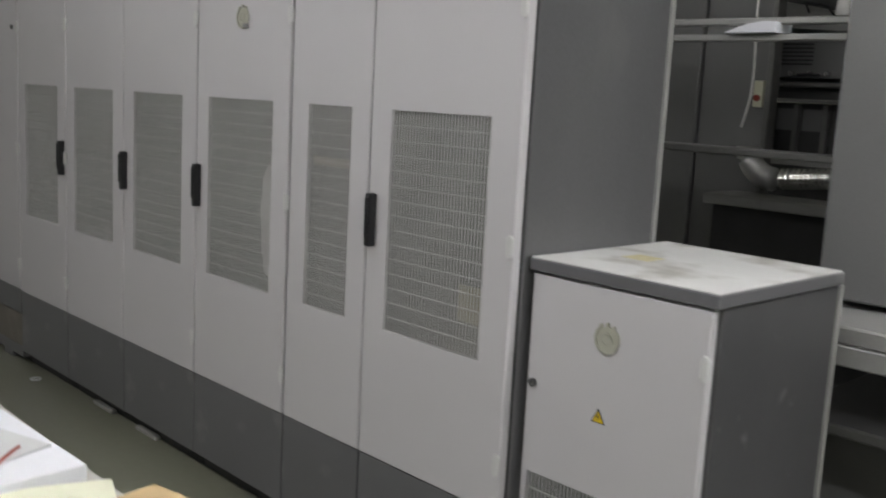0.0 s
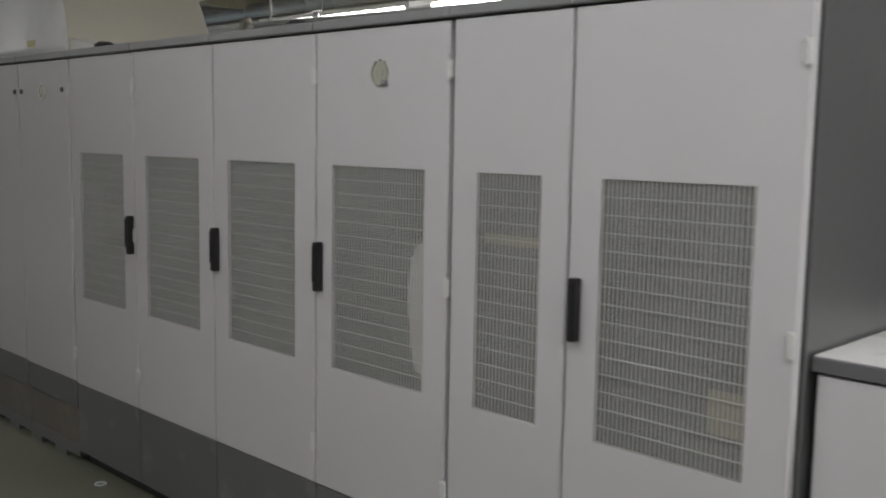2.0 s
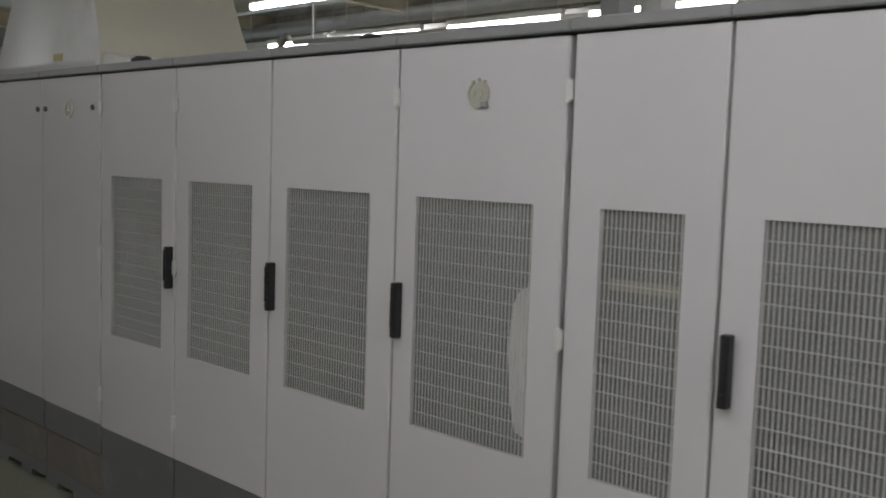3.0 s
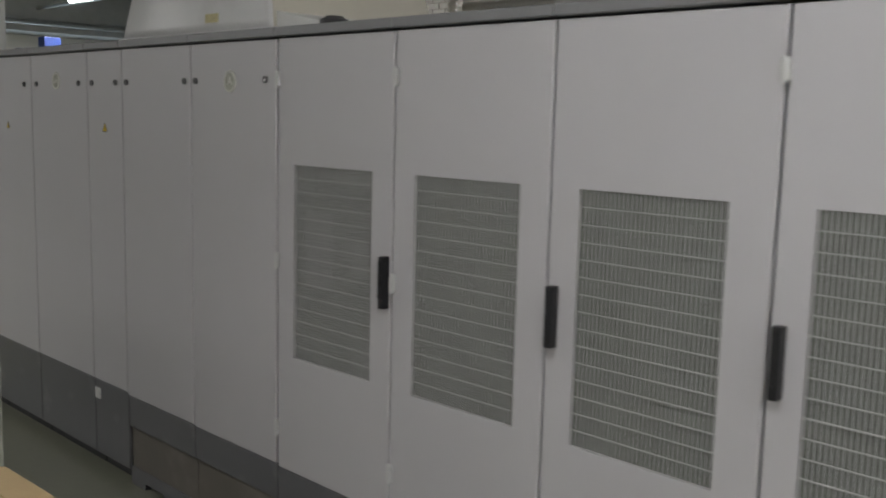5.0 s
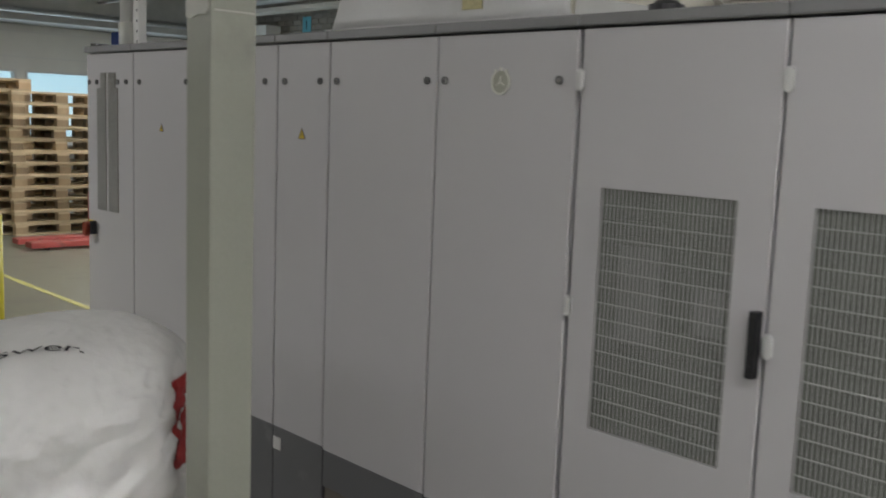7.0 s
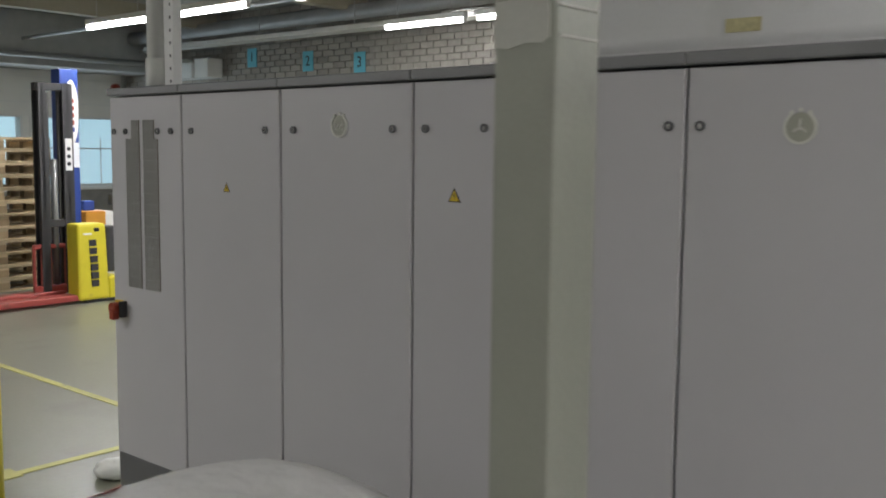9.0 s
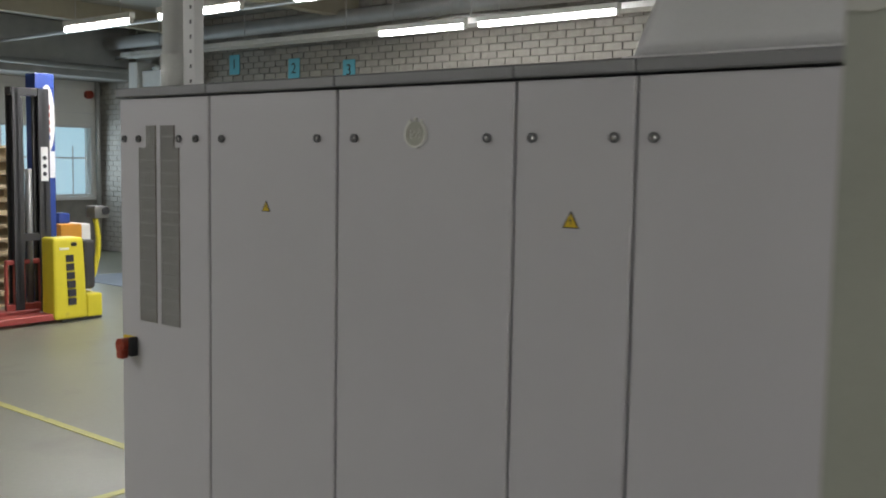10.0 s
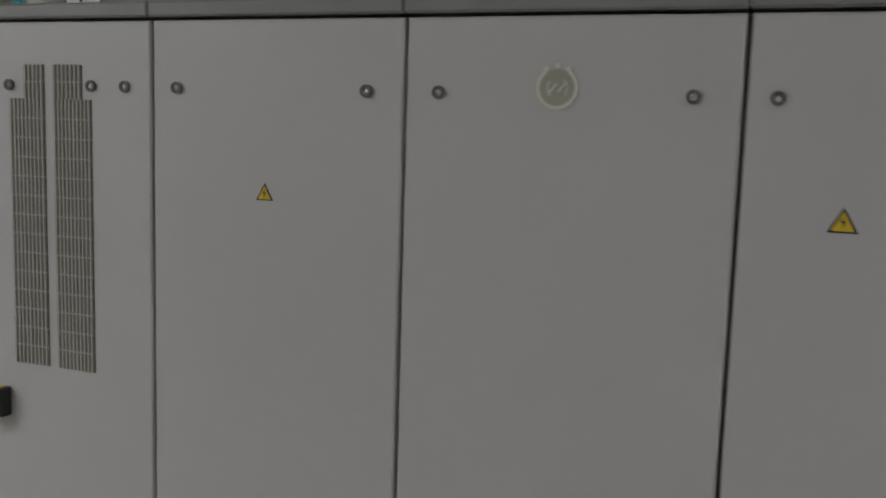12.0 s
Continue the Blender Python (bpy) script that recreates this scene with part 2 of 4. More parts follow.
def rod(p0, p1, r, seg=12, r2=None, bm=None):
    p0, p1 = Vector(p0), Vector(p1)
    own = bmesh.new()
    bmesh.ops.create_cone(own, cap_ends=True, segments=seg, radius1=r, radius2=r if r2 is None else r2, depth=(p1 - p0).length)
    q = (p1 - p0).to_track_quat("Z", "Y").to_matrix().to_4x4()
    bmesh.ops.transform(own, matrix=Matrix.Translation((p0 + p1) / 2) @ q, verts=own.verts)
    if bm is None:
        return own
    return merge(bm, own)


def sweep(pts, r, seg=10, bm=None):
    """One round tube along the points; r is its radius, or one for each point."""
    pts = [Vector(p) for p in pts]
    rs = r if isinstance(r, (list, tuple)) else [r] * len(pts)
    own = bmesh.new()
    loops_ = []
    for i, p in enumerate(pts):
        d = (pts[min(i + 1, len(pts) - 1)] - pts[max(i - 1, 0)]).normalized()
        up_ = Vector((0, 0, 1)) if abs(d.z) < 0.9 else Vector((0, 1, 0))
        u = d.cross(up_).normalized()
        w = u.cross(d)
        loops_.append([own.verts.new(p + (u * math.cos(2 * math.pi * k / seg) + w * math.sin(2 * math.pi * k / seg)) * rs[i]) for k in range(seg)])
    for p, q in zip(loops_, loops_[1:]):
        for k in range(seg):
            own.faces.new((p[k], p[(k + 1) % seg], q[(k + 1) % seg], q[k]))
    own.faces.new(loops_[0])
    own.faces.new(loops_[-1])
    if bm is None:
        return own
    return merge(bm, own)


def ring(c, axis, r_out, r_in, depth, seg=28, a0=0.0, a1=360.0, bm=None):
    """A flat ring, or an arc of one, about c; axis is 'y' or 'z'."""
    own = bmesh.new()
    n = seg
    rows = []
    for i in range(n + 1):
        a = radians(a0 + (a1 - a0) * i / n)
        row = []
        for rr, d in ((r_out, 0), (r_in, 0), (r_in, depth), (r_out, depth)):
            u, w = rr * math.cos(a), rr * math.sin(a)
            row.append(own.verts.new((c[0] + u, c[1] + d, c[2] + w) if axis == "y" else (c[0] + u, c[1] + w, c[2] + d)))
        rows.append(row)
    for i in range(n):
        for k in range(4):
            own.faces.new((rows[i][k], rows[i][(k + 1) % 4], rows[i + 1][(k + 1) % 4], rows[i + 1][k]))
    if abs(a1 - a0) < 359.9:
        own.faces.new(rows[0])
        own.faces.new(rows[-1][::-1])
    else:
        bmesh.ops.remove_doubles(own, verts=own.verts, dist=1e-6)
    if bm is None:
        return own
    return merge(bm, own)


def prism(pts, y0, y1, bm=None):
    """An upright outline of (x, z) corners, drawn out from y0 to y1."""
    own = bmesh.new()
    a = [own.verts.new((x, y0, z)) for x, z in pts]
    b = [own.verts.new((x, y1, z)) for x, z in pts]
    own.faces.new(a)
    own.faces.new(b[::-1])
    for i in range(len(pts)):
        j = (i + 1) % len(pts)
        own.faces.new((a[i], b[i], b[j], a[j]))
    if bm is None:
        return own
    return merge(bm, own)


def letters(name, body, size, m, material, parent=None, depth=0.001, label=""):
    cu = bpy.data.curves.new(name, "FONT")
    cu.body, cu.size, cu.extrude = body, size, depth
    cu.align_x, cu.align_y = "CENTER", "CENTER"
    tmp = new(name, cu)
    dg = bpy.context.evaluated_depsgraph_get()
    me = bpy.data.meshes.new_from_object(tmp.evaluated_get(dg))
    bpy.data.objects.remove(tmp)
    me.transform(m)
    bm = bmesh.new()
    bm.from_mesh(me)
    return part(name, bm, material, parent, label)


# ---- the hall ----
X0, X1, YB, YF, CEIL = -20.2, 7.0, 9.4, -6.0, 3.75
tagged(part("floor", bx(X0 - 0.3, X1 + 0.3, YF - 0.3, YB + 0.3, -0.2, 0.0), M_FLOOR), "grey-green polished concrete hall floor with scuffs", "floor", kind="structure")
tagged(part("ceiling", bx(X0 - 0.3, X1 + 0.3, YF - 0.3, YB + 0.3, CEIL, CEIL + 0.2), M_CEIL), "dark grey hall ceiling behind pipes and trays", "ceiling", kind="structure")
tagged(part("wall_south", bx(X0 - 0.3, X1 + 0.3, YF - 0.3, YF, 0, CEIL), M_PLAIN), "plain grey hall wall", "wall", kind="structure")
tagged(part("wall_east", bx(X1, X1 + 0.3, YF, YB, 0, CEIL), M_PLAIN), "plain grey hall wall", "wall", kind="structure")
wall_n = tagged(part("wall_north", bx(X0 - 0.3, X1 + 0.3, YB + 0.03, YB + 0.3, 0, CEIL), M_MORTAR), "pale brick hall wall with dark joints", "wall", kind="structure")
ORIGIN[wall_n.name] = Vector((0, 0, 0))

# west wall with its window openings
WINS = [(8.36, 9.24), (7.6, 8.24), (6.2, 7.47), (4.5, 6.05)]
WZ0, WZ1 = 0.95, 2.15
bm = bmesh.new()
bx(X0 - 0.25, X0, YF, YB, WZ1, CEIL, bm=bm)
edges = [YF] + [v for w in sorted(WINS) for v in w] + [YB]
for a, b in zip(edges[0::2], edges[1::2]):
    bx(X0 - 0.25, X0, a, b, WZ0, WZ1, bm=bm)
wall_w = tagged(part("wall_west", bm, M_WALL), "white panelled upper wall above a grey brick base", "wall", kind="structure")
ORIGIN[wall_w.name] = Vector((0, 0, 0))
part("brick_base", bx(X0 - 0.22, X0 + 0.02, YF, YB, 0, WZ0 - 0.03), M_MORTAR, wall_w, "grey brick base course")
for z in (2.36, 2.78):
    part("panel_joint", bx(X0, X0 + 0.012, YF, YB, z, z + 0.012), M_WHITE, wall_w)
part("soffit_duct", bx(X0 + 0.01, X0 + 0.9, YF, YB, 2.9, CEIL - 0.01, 0.01), M_DUCT, wall_w, "dark grey boxed-in duct under the ceiling")
for i, (a, b) in enumerate(WINS):
    w = thing("window_%d" % (i + 1), (X0 - 0.1, (a + b) / 2, WZ0), "white framed hall window with pale blue daylight", "window", kind="structure")
    bm = bmesh.new()
    f = 0.035
    bx(X0 - 0.16, X0 + 0.015, a, b, WZ0, WZ0 + f, bm=bm)
    bx(X0 - 0.16, X0 + 0.015, a, b, WZ1 - f, WZ1, bm=bm)
    bx(X0 - 0.16, X0 + 0.015, a, a + f, WZ0 + f, WZ1 - f, bm=bm)
    bx(X0 - 0.16, X0 + 0.015, b - f, b, WZ0 + f, WZ1 - f, bm=bm)
    part("window_frame", bm, M_WHITE, w)
    part("window_sill", bx(X0 - 0.02, X0 + 0.06, a - 0.04, b + 0.04, WZ0 - 0.06, WZ0 - 0.003, 0.006), M_WHITE, w)
    part("glazing_bar", bx(X0 - 0.13, X0 - 0.11, a + f, b - f, 1.59, 1.615), M_WHITE, w)
    part("glazing_bar", bx(X0 - 0.13, X0 - 0.11, b - 0.31, b - 0.298, WZ0 + f, 1.8), M_WHITE, w)
    p = part("pane", bx(X0 - 0.1, X0 - 0.094, a + f, b - f, WZ0 + f, WZ1 - f), M_GLASS, w)
    p.visible_shadow = False
tagged(part("backdrop", bx(X0 - 2.0, X0 - 1.95, YF, YB + 2, -1, 5), M_OUT), "pale blue daylight outside the windows", "backdrop", kind="structure")
part("corner_pipe", rod((X0 + 0.08, YB - 0.1, 0.0), (X0 + 0.08, YB - 0.1, 3.6), 0.04), M_GALV, wall_n, "vertical galvanised pipe in the corner", True)
tagged(solo("alarm_sounder", rod((X0 + 0.001, 9.16, 2.68), (X0 + 0.09, 9.16, 2.68), 0.07, 18), M_RED, "red round alarm sounder on the white wall", "alarm"))

# ceiling services
for y in (8.65,):
    tr = thing("cable_tray", (-9.0, y, 3.15), "galvanised cable tray on thin hangers with loose cables", "cable tray")
    part("tray", bx(-18.2, 1.0, y - 0.124, y + 0.124, 3.15, 3.165), M_TRAY, tr)
    part("tray_lip", bx(-18.2, 1.0, y - 0.135, y - 0.125, 3.15, 3.21), M_TRAY, tr)
    part("tray_lip", bx(-18.2, 1.0, y + 0.125, y + 0.135, 3.15, 3.21), M_TRAY, tr)
    for k in range(10):
        x = -17.2 + 1.9 * k
        part("hanger", rod((x, y - 0.13, 3.22), (x, y - 0.13, CEIL), 0.006, 6), M_GALV, tr)
    rng = random.Random(4)
    for k in range(5):
        pts = [(-18.0 + 0.9 * j, y - 0.08 + 0.035 * k + rng.uniform(-0.02, 0.02), 3.18 + rng.uniform(0, 0.07)) for j in range(21)]
        part("cable", sweep(pts, 0.012, 6), M_BLACK if k % 2 else M_DUCT, tr)
for (y, z, r, m, nm) in ((9.0, 3.46, 0.1, M_DUCT, "round grey ventilation pipe"), (9.15, 3.25, 0.03, M_GALV, "thin galvanised conduit"), (7.1, 3.3, 0.025, M_GALV, "thin galvanised conduit")):
    solo("ceiling_pipe", rod((X0 - 0.1, y, z), (X1 + 0.1, y, z), r, 20), m, nm + " under the ceiling", "pipe", "pipes under the ceiling", smooth=True)
for k in range(7):
    x = -17.5 + 3.4 * k
    solo("ceiling_beam", bx(x, x + 0.16, -5.9, 9.3, CEIL - 0.26, CEIL - 0.002), M_BEAM, "cream painted beam under the ceiling", "beam", "ceiling beams")
solo("ceiling_pipe", rod((X0 + 1.0, -5.0, 3.05), (X0 + 1.0, 9.3, 3.05), 0.045, 14), M_GALV, "pale conduit along the windowed wall", "pipe", "pipes under the ceiling", smooth=True)


def fluorescent(x, y, z, ln=1.22):
    t = thing("fluorescent_lamp", (x, y, z), "lit fluorescent tube in a white batten under the ceiling", "lamp", "fluorescent lamps")
    part("batten", bx(x - ln / 2 - 0.03, x + ln / 2 + 0.03, y - 0.035, y + 0.035, z + 0.025, z + 0.085, 0.006), M_WHITE, t)
    for s in (-1, 1):
        part("socket", bx(x + s * (ln / 2 + 0.012) - 0.014, x + s * (ln / 2 + 0.012) + 0.014, y - 0.022, y + 0.022, z - 0.03, z + 0.026, 0.004), M_WHITE, t)
        part("hanger", rod((x + s * ln * 0.35, y, z + 0.08), (x + s * ln * 0.35, y, CEIL), 0.005, 6), M_GALV, t)
    part("tube", rod((x - ln / 2, y, z), (x + ln / 2, y, z), 0.03, 14), M_TUBE, t, "glowing white tube", True)
    return t


for x, ln in ((-12.02, 1.2), (-10.4, 1.62), (-8.3, 1.62), (-6.3, 1.62), (-4.3, 1.62), (-2.3, 1.62)):
    fluorescent(x, 8.3, LAMP_Z, ln)
for x in (-14.07, -12.4, -10.5, -8.6):
    fluorescent(x, 5.6, 2.97, 1.18)
# fittings of the unseen rows; south, side and press ones go with added fill
for x in (-2.9, -1.1, 0.7, 2.5, 4.3, 6.0):
    fluorescent(x, 0.2, MID_Z + 0.06, 1.38)
for x in (-13.5, -10.5, -7.5, -4.5, -1.5, 1.5):
    fluorescent(x, -4.6, MID_Z + 0.06, 1.38)
for x in (-12.0, -10.2):
    fluorescent(x, -0.8, MID_Z + 0.06, 1.38)
for x in (0.3, 2.1, 3.9):
    fluorescent(x, 2.2, MID_Z + 0.06, 1.38)

# number signs high on the brick wall
for n, x, z in (("1", -16.58, 3.03), ("2", -15.28, 2.91), ("3", -14.2, 2.84)):
    s = thing("number_sign", (x, YB - 0.012, z), "light blue number sign on the brick wall", "sign", "number signs")
    part("plate", bx(x - 0.115, x + 0.115, YB - 0.012, YB - 0.002, z - 0.145, z + 0.145, 0.003), M_SIGN, s)
    letters("digit", n, 0.21, pose(x, YB - 0.015, z, 90), M_INK, s)

# yellow lines on the floor
tagged(part("floor_line", bx(-16.5, -8.2, 3.04, 3.095, 0.0, 0.004), M_LINE), "worn yellow line on the floor", "floor marking", kind="structure")
tagged(part("floor_line", bx(-9.19, -9.04, 1.7, 2.03, 0.0, 0.005), M_LINE), "worn yellow patch at the end of a floor line", "floor marking", kind="structure")
tagged(part("floor_line", bx(-9.125, -9.07, 2.03, 3.04, 0.0, 0.004), M_LINE), "worn yellow line on the floor", "floor marking", kind="structure")

# ---- the row of control cabinets ----
Y, DT, PL, TOP, YBK = 1.90, 1.826, 0.378, 1.862, 2.50
GR = "row of control cabinets"


def door_panel(x0, x1, z0, z1, hole=None):
    bm = bmesh.new()
    c = 0.003

    def loop(a, b, lo, hi, y):
        return [bm.verts.new(p) for p in ((a, y, lo), (b, y, lo), (b, y, hi), (a, y, hi))]
    f = loop(x0 + c, x1 - c, z0 + c, z1 - c, Y)
    s = loop(x0, x1, z0, z1, Y + c)
    k = loop(x0, x1, z0, z1, Y + 0.028)

    def skin(p, q):
        for i in range(4):
            bm.faces.new((p[i], p[(i + 1) % 4], q[(i + 1) % 4], q[i]))
    skin(f, s)
    skin(s, k)
    if hole:
        h = loop(*hole, Y)
        hb = loop(*hole, Y + 0.028)
        skin(f, h)
        skin(h, hb)
        skin(hb, k)
    else:
        bm.faces.new(f)
        bm.faces.new(k)
    return bm


def grille(a, b, lo, hi, pitch=0.012, row=0.0425, y=None, bar=0.15):
    y = Y + 0.0015 if y is None else y
    bm = bmesh.new()
    n = max(2, round((b - a) / pitch))
    p = (b - a) / n
    for i in range(n):
        x = a + p * (i + 0.5)
        bx(x - p * bar, x + p * bar, y, y + 0.003, lo, hi, bm=bm)
    m = max(2, round((hi - lo) / row))
    for j in range(1, m):
        z = lo + (hi - lo) * j / m
        bx(a, b, y - 0.0005, y + 0.0032, z - 0.0011, z + 0.0011, bm=bm)
    return bm


def emblem(parent, x, z, r=0.036, y=None, mark="spokes", dull=False):
    y = Y if y is None else y
    e = part("emblem", rod((x, y - 0.003, z), (x, y + 0.001, z), r * 0.86, 32), M_EMB, parent, "olive round badge")
    part("emblem_ring", ring((x, y - 0.006, z), "y", r, r * 0.84, 0.008, 32, 125, 415), M_EMB if dull else M_EMBRING, e, "open ring")
    for a in (-0.55, 0.0, 0.55):
        part("emblem_stud", rod((x + r * 1.02 * math.sin(a), y - 0.006, z + r * 1.02 * math.cos(a)), (x + r * 1.02 * math.sin(a), y, z + r * 1.02 * math.cos(a)), r * 0.13, 8), M_EMB if dull else M_EMBRING, e)
    bm = bmesh.new()
    c = Vector((x, y - 0.004, z))
    if mark == "spokes":
        for a in (90, 210, 330):
            rod(c, c + Vector((math.cos(radians(a)), 0, math.sin(radians(a)))) * r * 0.5, r * 0.11, 8, r * 0.06, bm=bm)
    elif mark == "strokes":
        for s in (-1, 1):
            rod(c + Vector((s * r * 0.2 - r * 0.17, 0, -r * 0.2)), c + Vector((s * r * 0.2 + r * 0.17, 0, r * 0.2)), r * 0.05, 6, bm=bm)
            ring((x, y - 0.005, z), "y", r * 0.5, r * 0.44, 0.003, 12, -40 + 90 * (1 - s), 50 + 90 * (1 - s), bm=bm)
    else:
        ring((x, y - 0.005, z), "y", r * 0.42, r * 0.36, 0.003, 24, bm=bm)
    part("emblem_mark", bm, M_EMB if dull else M_EMBRING, e)
    if mark == "broken":
        part("emblem_stub", bx(x + 0.012, x + 0.036, y - 0.012, y - 0.002, z - 0.034, z - 0.02, 0.002), M_TRIM, e, "grey broken-off stub")


def lock(parent, x, z, y=None):
    y = Y if y is None else y
    k = part("lock", ring((x, y - 0.007, z), "y", 0.0118, 0.0065, 0.009, 20), M_LOCK, parent, "dark lock rosette")
    part("lock_pin", rod((x, y - 0.005, z), (x, y + 0.004, z), 0.0048, 10), M_CHROME, k, "bright lock pin")


def handle(parent, x, z0, z1):
    h = part("handle", bx(x - 0.002, x + 0.02, Y - 0.03, Y - 0.002, z0, z1, 0.006, seg=2), M_BLACK, parent, "black swing handle")
    part("handle_grip", bx(x + 0.002, x + 0.016, Y - 0.037, Y - 0.028, z0 + 0.03, z1 - 0.01, 0.004), M_BLACK, h)


def hinge(parent, x, z):
    bm = bx(x - 0.012, x + 0.012, Y - 0.014, Y - 0.0005, z - 0.025, z + 0.025, 0.004)
    rod((x, Y - 0.008, z - 0.028), (x, Y - 0.008, z + 0.028), 0.0075, 10, bm=bm)
    part("hinge", bm, M_HINGE, parent)


def warning(parent, x, z, w=0.045, y=None):
    y = Y if y is None else y
    hh = w * 0.87
    s = part("warning_sign", prism([(x - w / 2, z - hh / 2), (x + w / 2, z - hh / 2), (x, z + hh / 2)], y - 0.0012, y), M_INK, parent, "yellow high-voltage warning triangle")
    part("warning_field", prism([(x - w * 0.38, z - hh * 0.43), (x + w * 0.38, z - hh * 0.43), (x, z + hh * 0.34)], y - 0.0018, y - 0.001), M_WARN, s)
    part("warning_bolt", prism([(x + w * 0.02, z + hh * 0.16), (x - w * 0.09, z - hh * 0.12), (x, z - hh * 0.1), (x - w * 0.03, z - hh * 0.34), (x + w * 0.09, z - hh * 0.04), (x, z - hh * 0.05)], y - 0.0024, y - 0.0016), M_INK, s)


def cabinet(x0, x1, label, g0=0.004, g1=0.004, vent=None, locks=(), emblem_at=None, mark="spokes", tri=None, hinges=(), hinge_x=None, handle_x=None, plinth="full", pl=PL):
    c = thing("control_cabinet", ((x0 + x1) / 2, (Y + YBK) / 2, 0.0), label, "cabinet", GR)
    w = 0.018
    bm = bmesh.new()
    bx(x0 + 0.001, x0 + w, Y + 0.03, YBK, 0.06, DT, bm=bm)
    bx(x1 - w, x1 - 0.001, Y + 0.03, YBK, 0.06, DT, bm=bm)
    bx(x0 + w, x1 - w, YBK - w, YBK, 0.06, DT, bm=bm)
    bx(x0 + w, x1 - w, Y + 0.03, YBK - w, DT - w, DT, bm=bm)
    bx(x0 + w, x1 - w, Y + 0.03, YBK - w, 0.06, 0.06 + w, bm=bm)
    bx(x0 + w, x1 - w, Y + 0.06, Y + 0.065, 0.08, DT - w, bm=bm)
    part("body", bm, M_GAP, c, "dark grey carcass behind the door")
    part("kick_base", bx(x0 + 0.004, x1 - 0.004, Y + 0.05, YBK - 0.02, 0.0, 0.062), M_KICK, c)
    part("top_trim", bx(x0 + 0.0005, x1 - 0.0005, Y - 0.014, YBK + 0.002, DT + 0.006, TOP, 0.004), M_TRIM, c, "mid grey top cover")
    if plinth == "full":
        part("plinth", bx(x0 + 0.003, x1 - 0.003, Y + 0.004, Y + 0.03, 0.062, pl, 0.002), M_DARK, c, "dark grey plinth panel")
    else:
        part("plinth", bx(x0 + 0.003, x1 - 0.003, Y + 0.004, Y + 0.03, 0.257, pl, 0.002), M_DARK, c, "dark grey plinth rail")
        part("plinth_board", bx(x0 + 0.003, x1 - 0.003, Y + 0.016, Y + 0.03, 0.08, 0.258), M_BOARD, c, "brown-grey recessed board")
        b = bmesh.new()
        bx(x0 + 0.002, x1 - 0.002, Y + 0.01, Y + 0.05, 0.028, 0.08, bm=b)
        for k in range(2):
            u = x0 + (x1 - x0) * k / 2
            bx(u + 0.002, u + (x1 - x0) / 2 - 0.15, Y + 0.01, Y + 0.05, 0.0, 0.028, bm=b)
        part("plinth_foot", b, M_DARK, c)
    hole = None
    if vent:
        hole = (vent[0], vent[1], 0.779, 1.421)
    d = part("door", door_panel(x0 + g0, x1 - g1, pl + 0.003, DT, hole), M_DOOR, c, "light grey enamelled door")
    if vent:
        part("vent_grille", grille(*hole, bar=0.125 if x0 > -2.6 else 0.11 if x0 > -3.2 else 0.085), M_GRILLE, d, "slotted ventilation grille")
        part("filter_mat", bx(hole[0] + 0.0005, hole[1] - 0.0005, Y + 0.012, Y + 0.016, hole[2] + 0.0005, hole[3] - 0.0005), M_FILTER, d, "grey filter mat behind the slots")
    for x in locks:
        lock(d, x, 1.695)
    if emblem_at:
        emblem(d, *emblem_at, mark=mark, dull=mark == "broken")
    if tri:
        warning(d, *tri)
    for z in hinges:
        hinge(d, hinge_x, z)
    if handle_x is not None:
        handle(d, handle_x, 1.021, 1.178)
    return c, d


M_SLOTDARK = mat("dark_slot_inside", (0.17, 0.17, 0.16), 0.8, var=0.3, scale=4, spots=(0.19, 0.185, 0.165), spot_scale=4, spot_from=0.58)
HZ = (1.695, 1.099, 0.52)
PLAIN = "light grey control cabinet with plain door"
VENT = "light grey control cabinet with a slotted vent door"
c1, d1 = cabinet(-7.925, -7.440, "light grey cabinet with twin vents and red main switch", locks=(-7.892, -7.810, -7.591, -7.505), pl=0.4)
c2, d2 = cabinet(-7.440, -6.887, PLAIN + " and warning triangle", locks=(-7.378, -6.962), tri=(-7.176, 1.5, 0.038), pl=0.4)
c3, d3 = cabinet(-6.887, -6.302, PLAIN + " and round badge", locks=(-6.820, -6.380), emblem_at=(-6.605, 1.706), mark="strokes", pl=0.4)
c4, d4 = cabinet(-6.302, -5.989, "narrow light grey control cabinet with a warning triangle", locks=(-6.252, -6.040), tri=(-6.144, 1.512, 0.046), pl=0.4)
c5, d5 = cabinet(-5.989, -5.456, PLAIN + " above a brown board", locks=(-5.946, -5.497), plinth="board", pl=0.39)
c6, d6 = cabinet(-5.456, -4.916, PLAIN + " with badge", g1=0.008, locks=(-5.419, -4.980), emblem_at=(-5.192, 1.69), plinth="board", pl=0.385)
a6, e6 = cabinet(-4.916, -4.343, VENT + " and black handle", g0=0.008, vent=(-4.824, -4.436), hinges=HZ, hinge_x=-4.906, handle_x=-4.37)
a5, e5 = cabinet(-4.343, -3.765, VENT + " and black handle", vent=(-4.253, -3.862), hinges=HZ, hinge_x=-4.332, handle_x=-3.744)
a4, e4 = cabinet(-3.765, -3.173, VENT + " and black handle", vent=(-3.675, -3.281), handle_x=-3.152)
a3, e3 = cabinet(-3.173, -2.582, VENT + " and broken badge", g1=0.009, vent=(-3.090, -2.681), emblem_at=(-2.872, 1.694), mark="broken", hinges=(HZ[0], HZ[2]), hinge_x=-3.173)
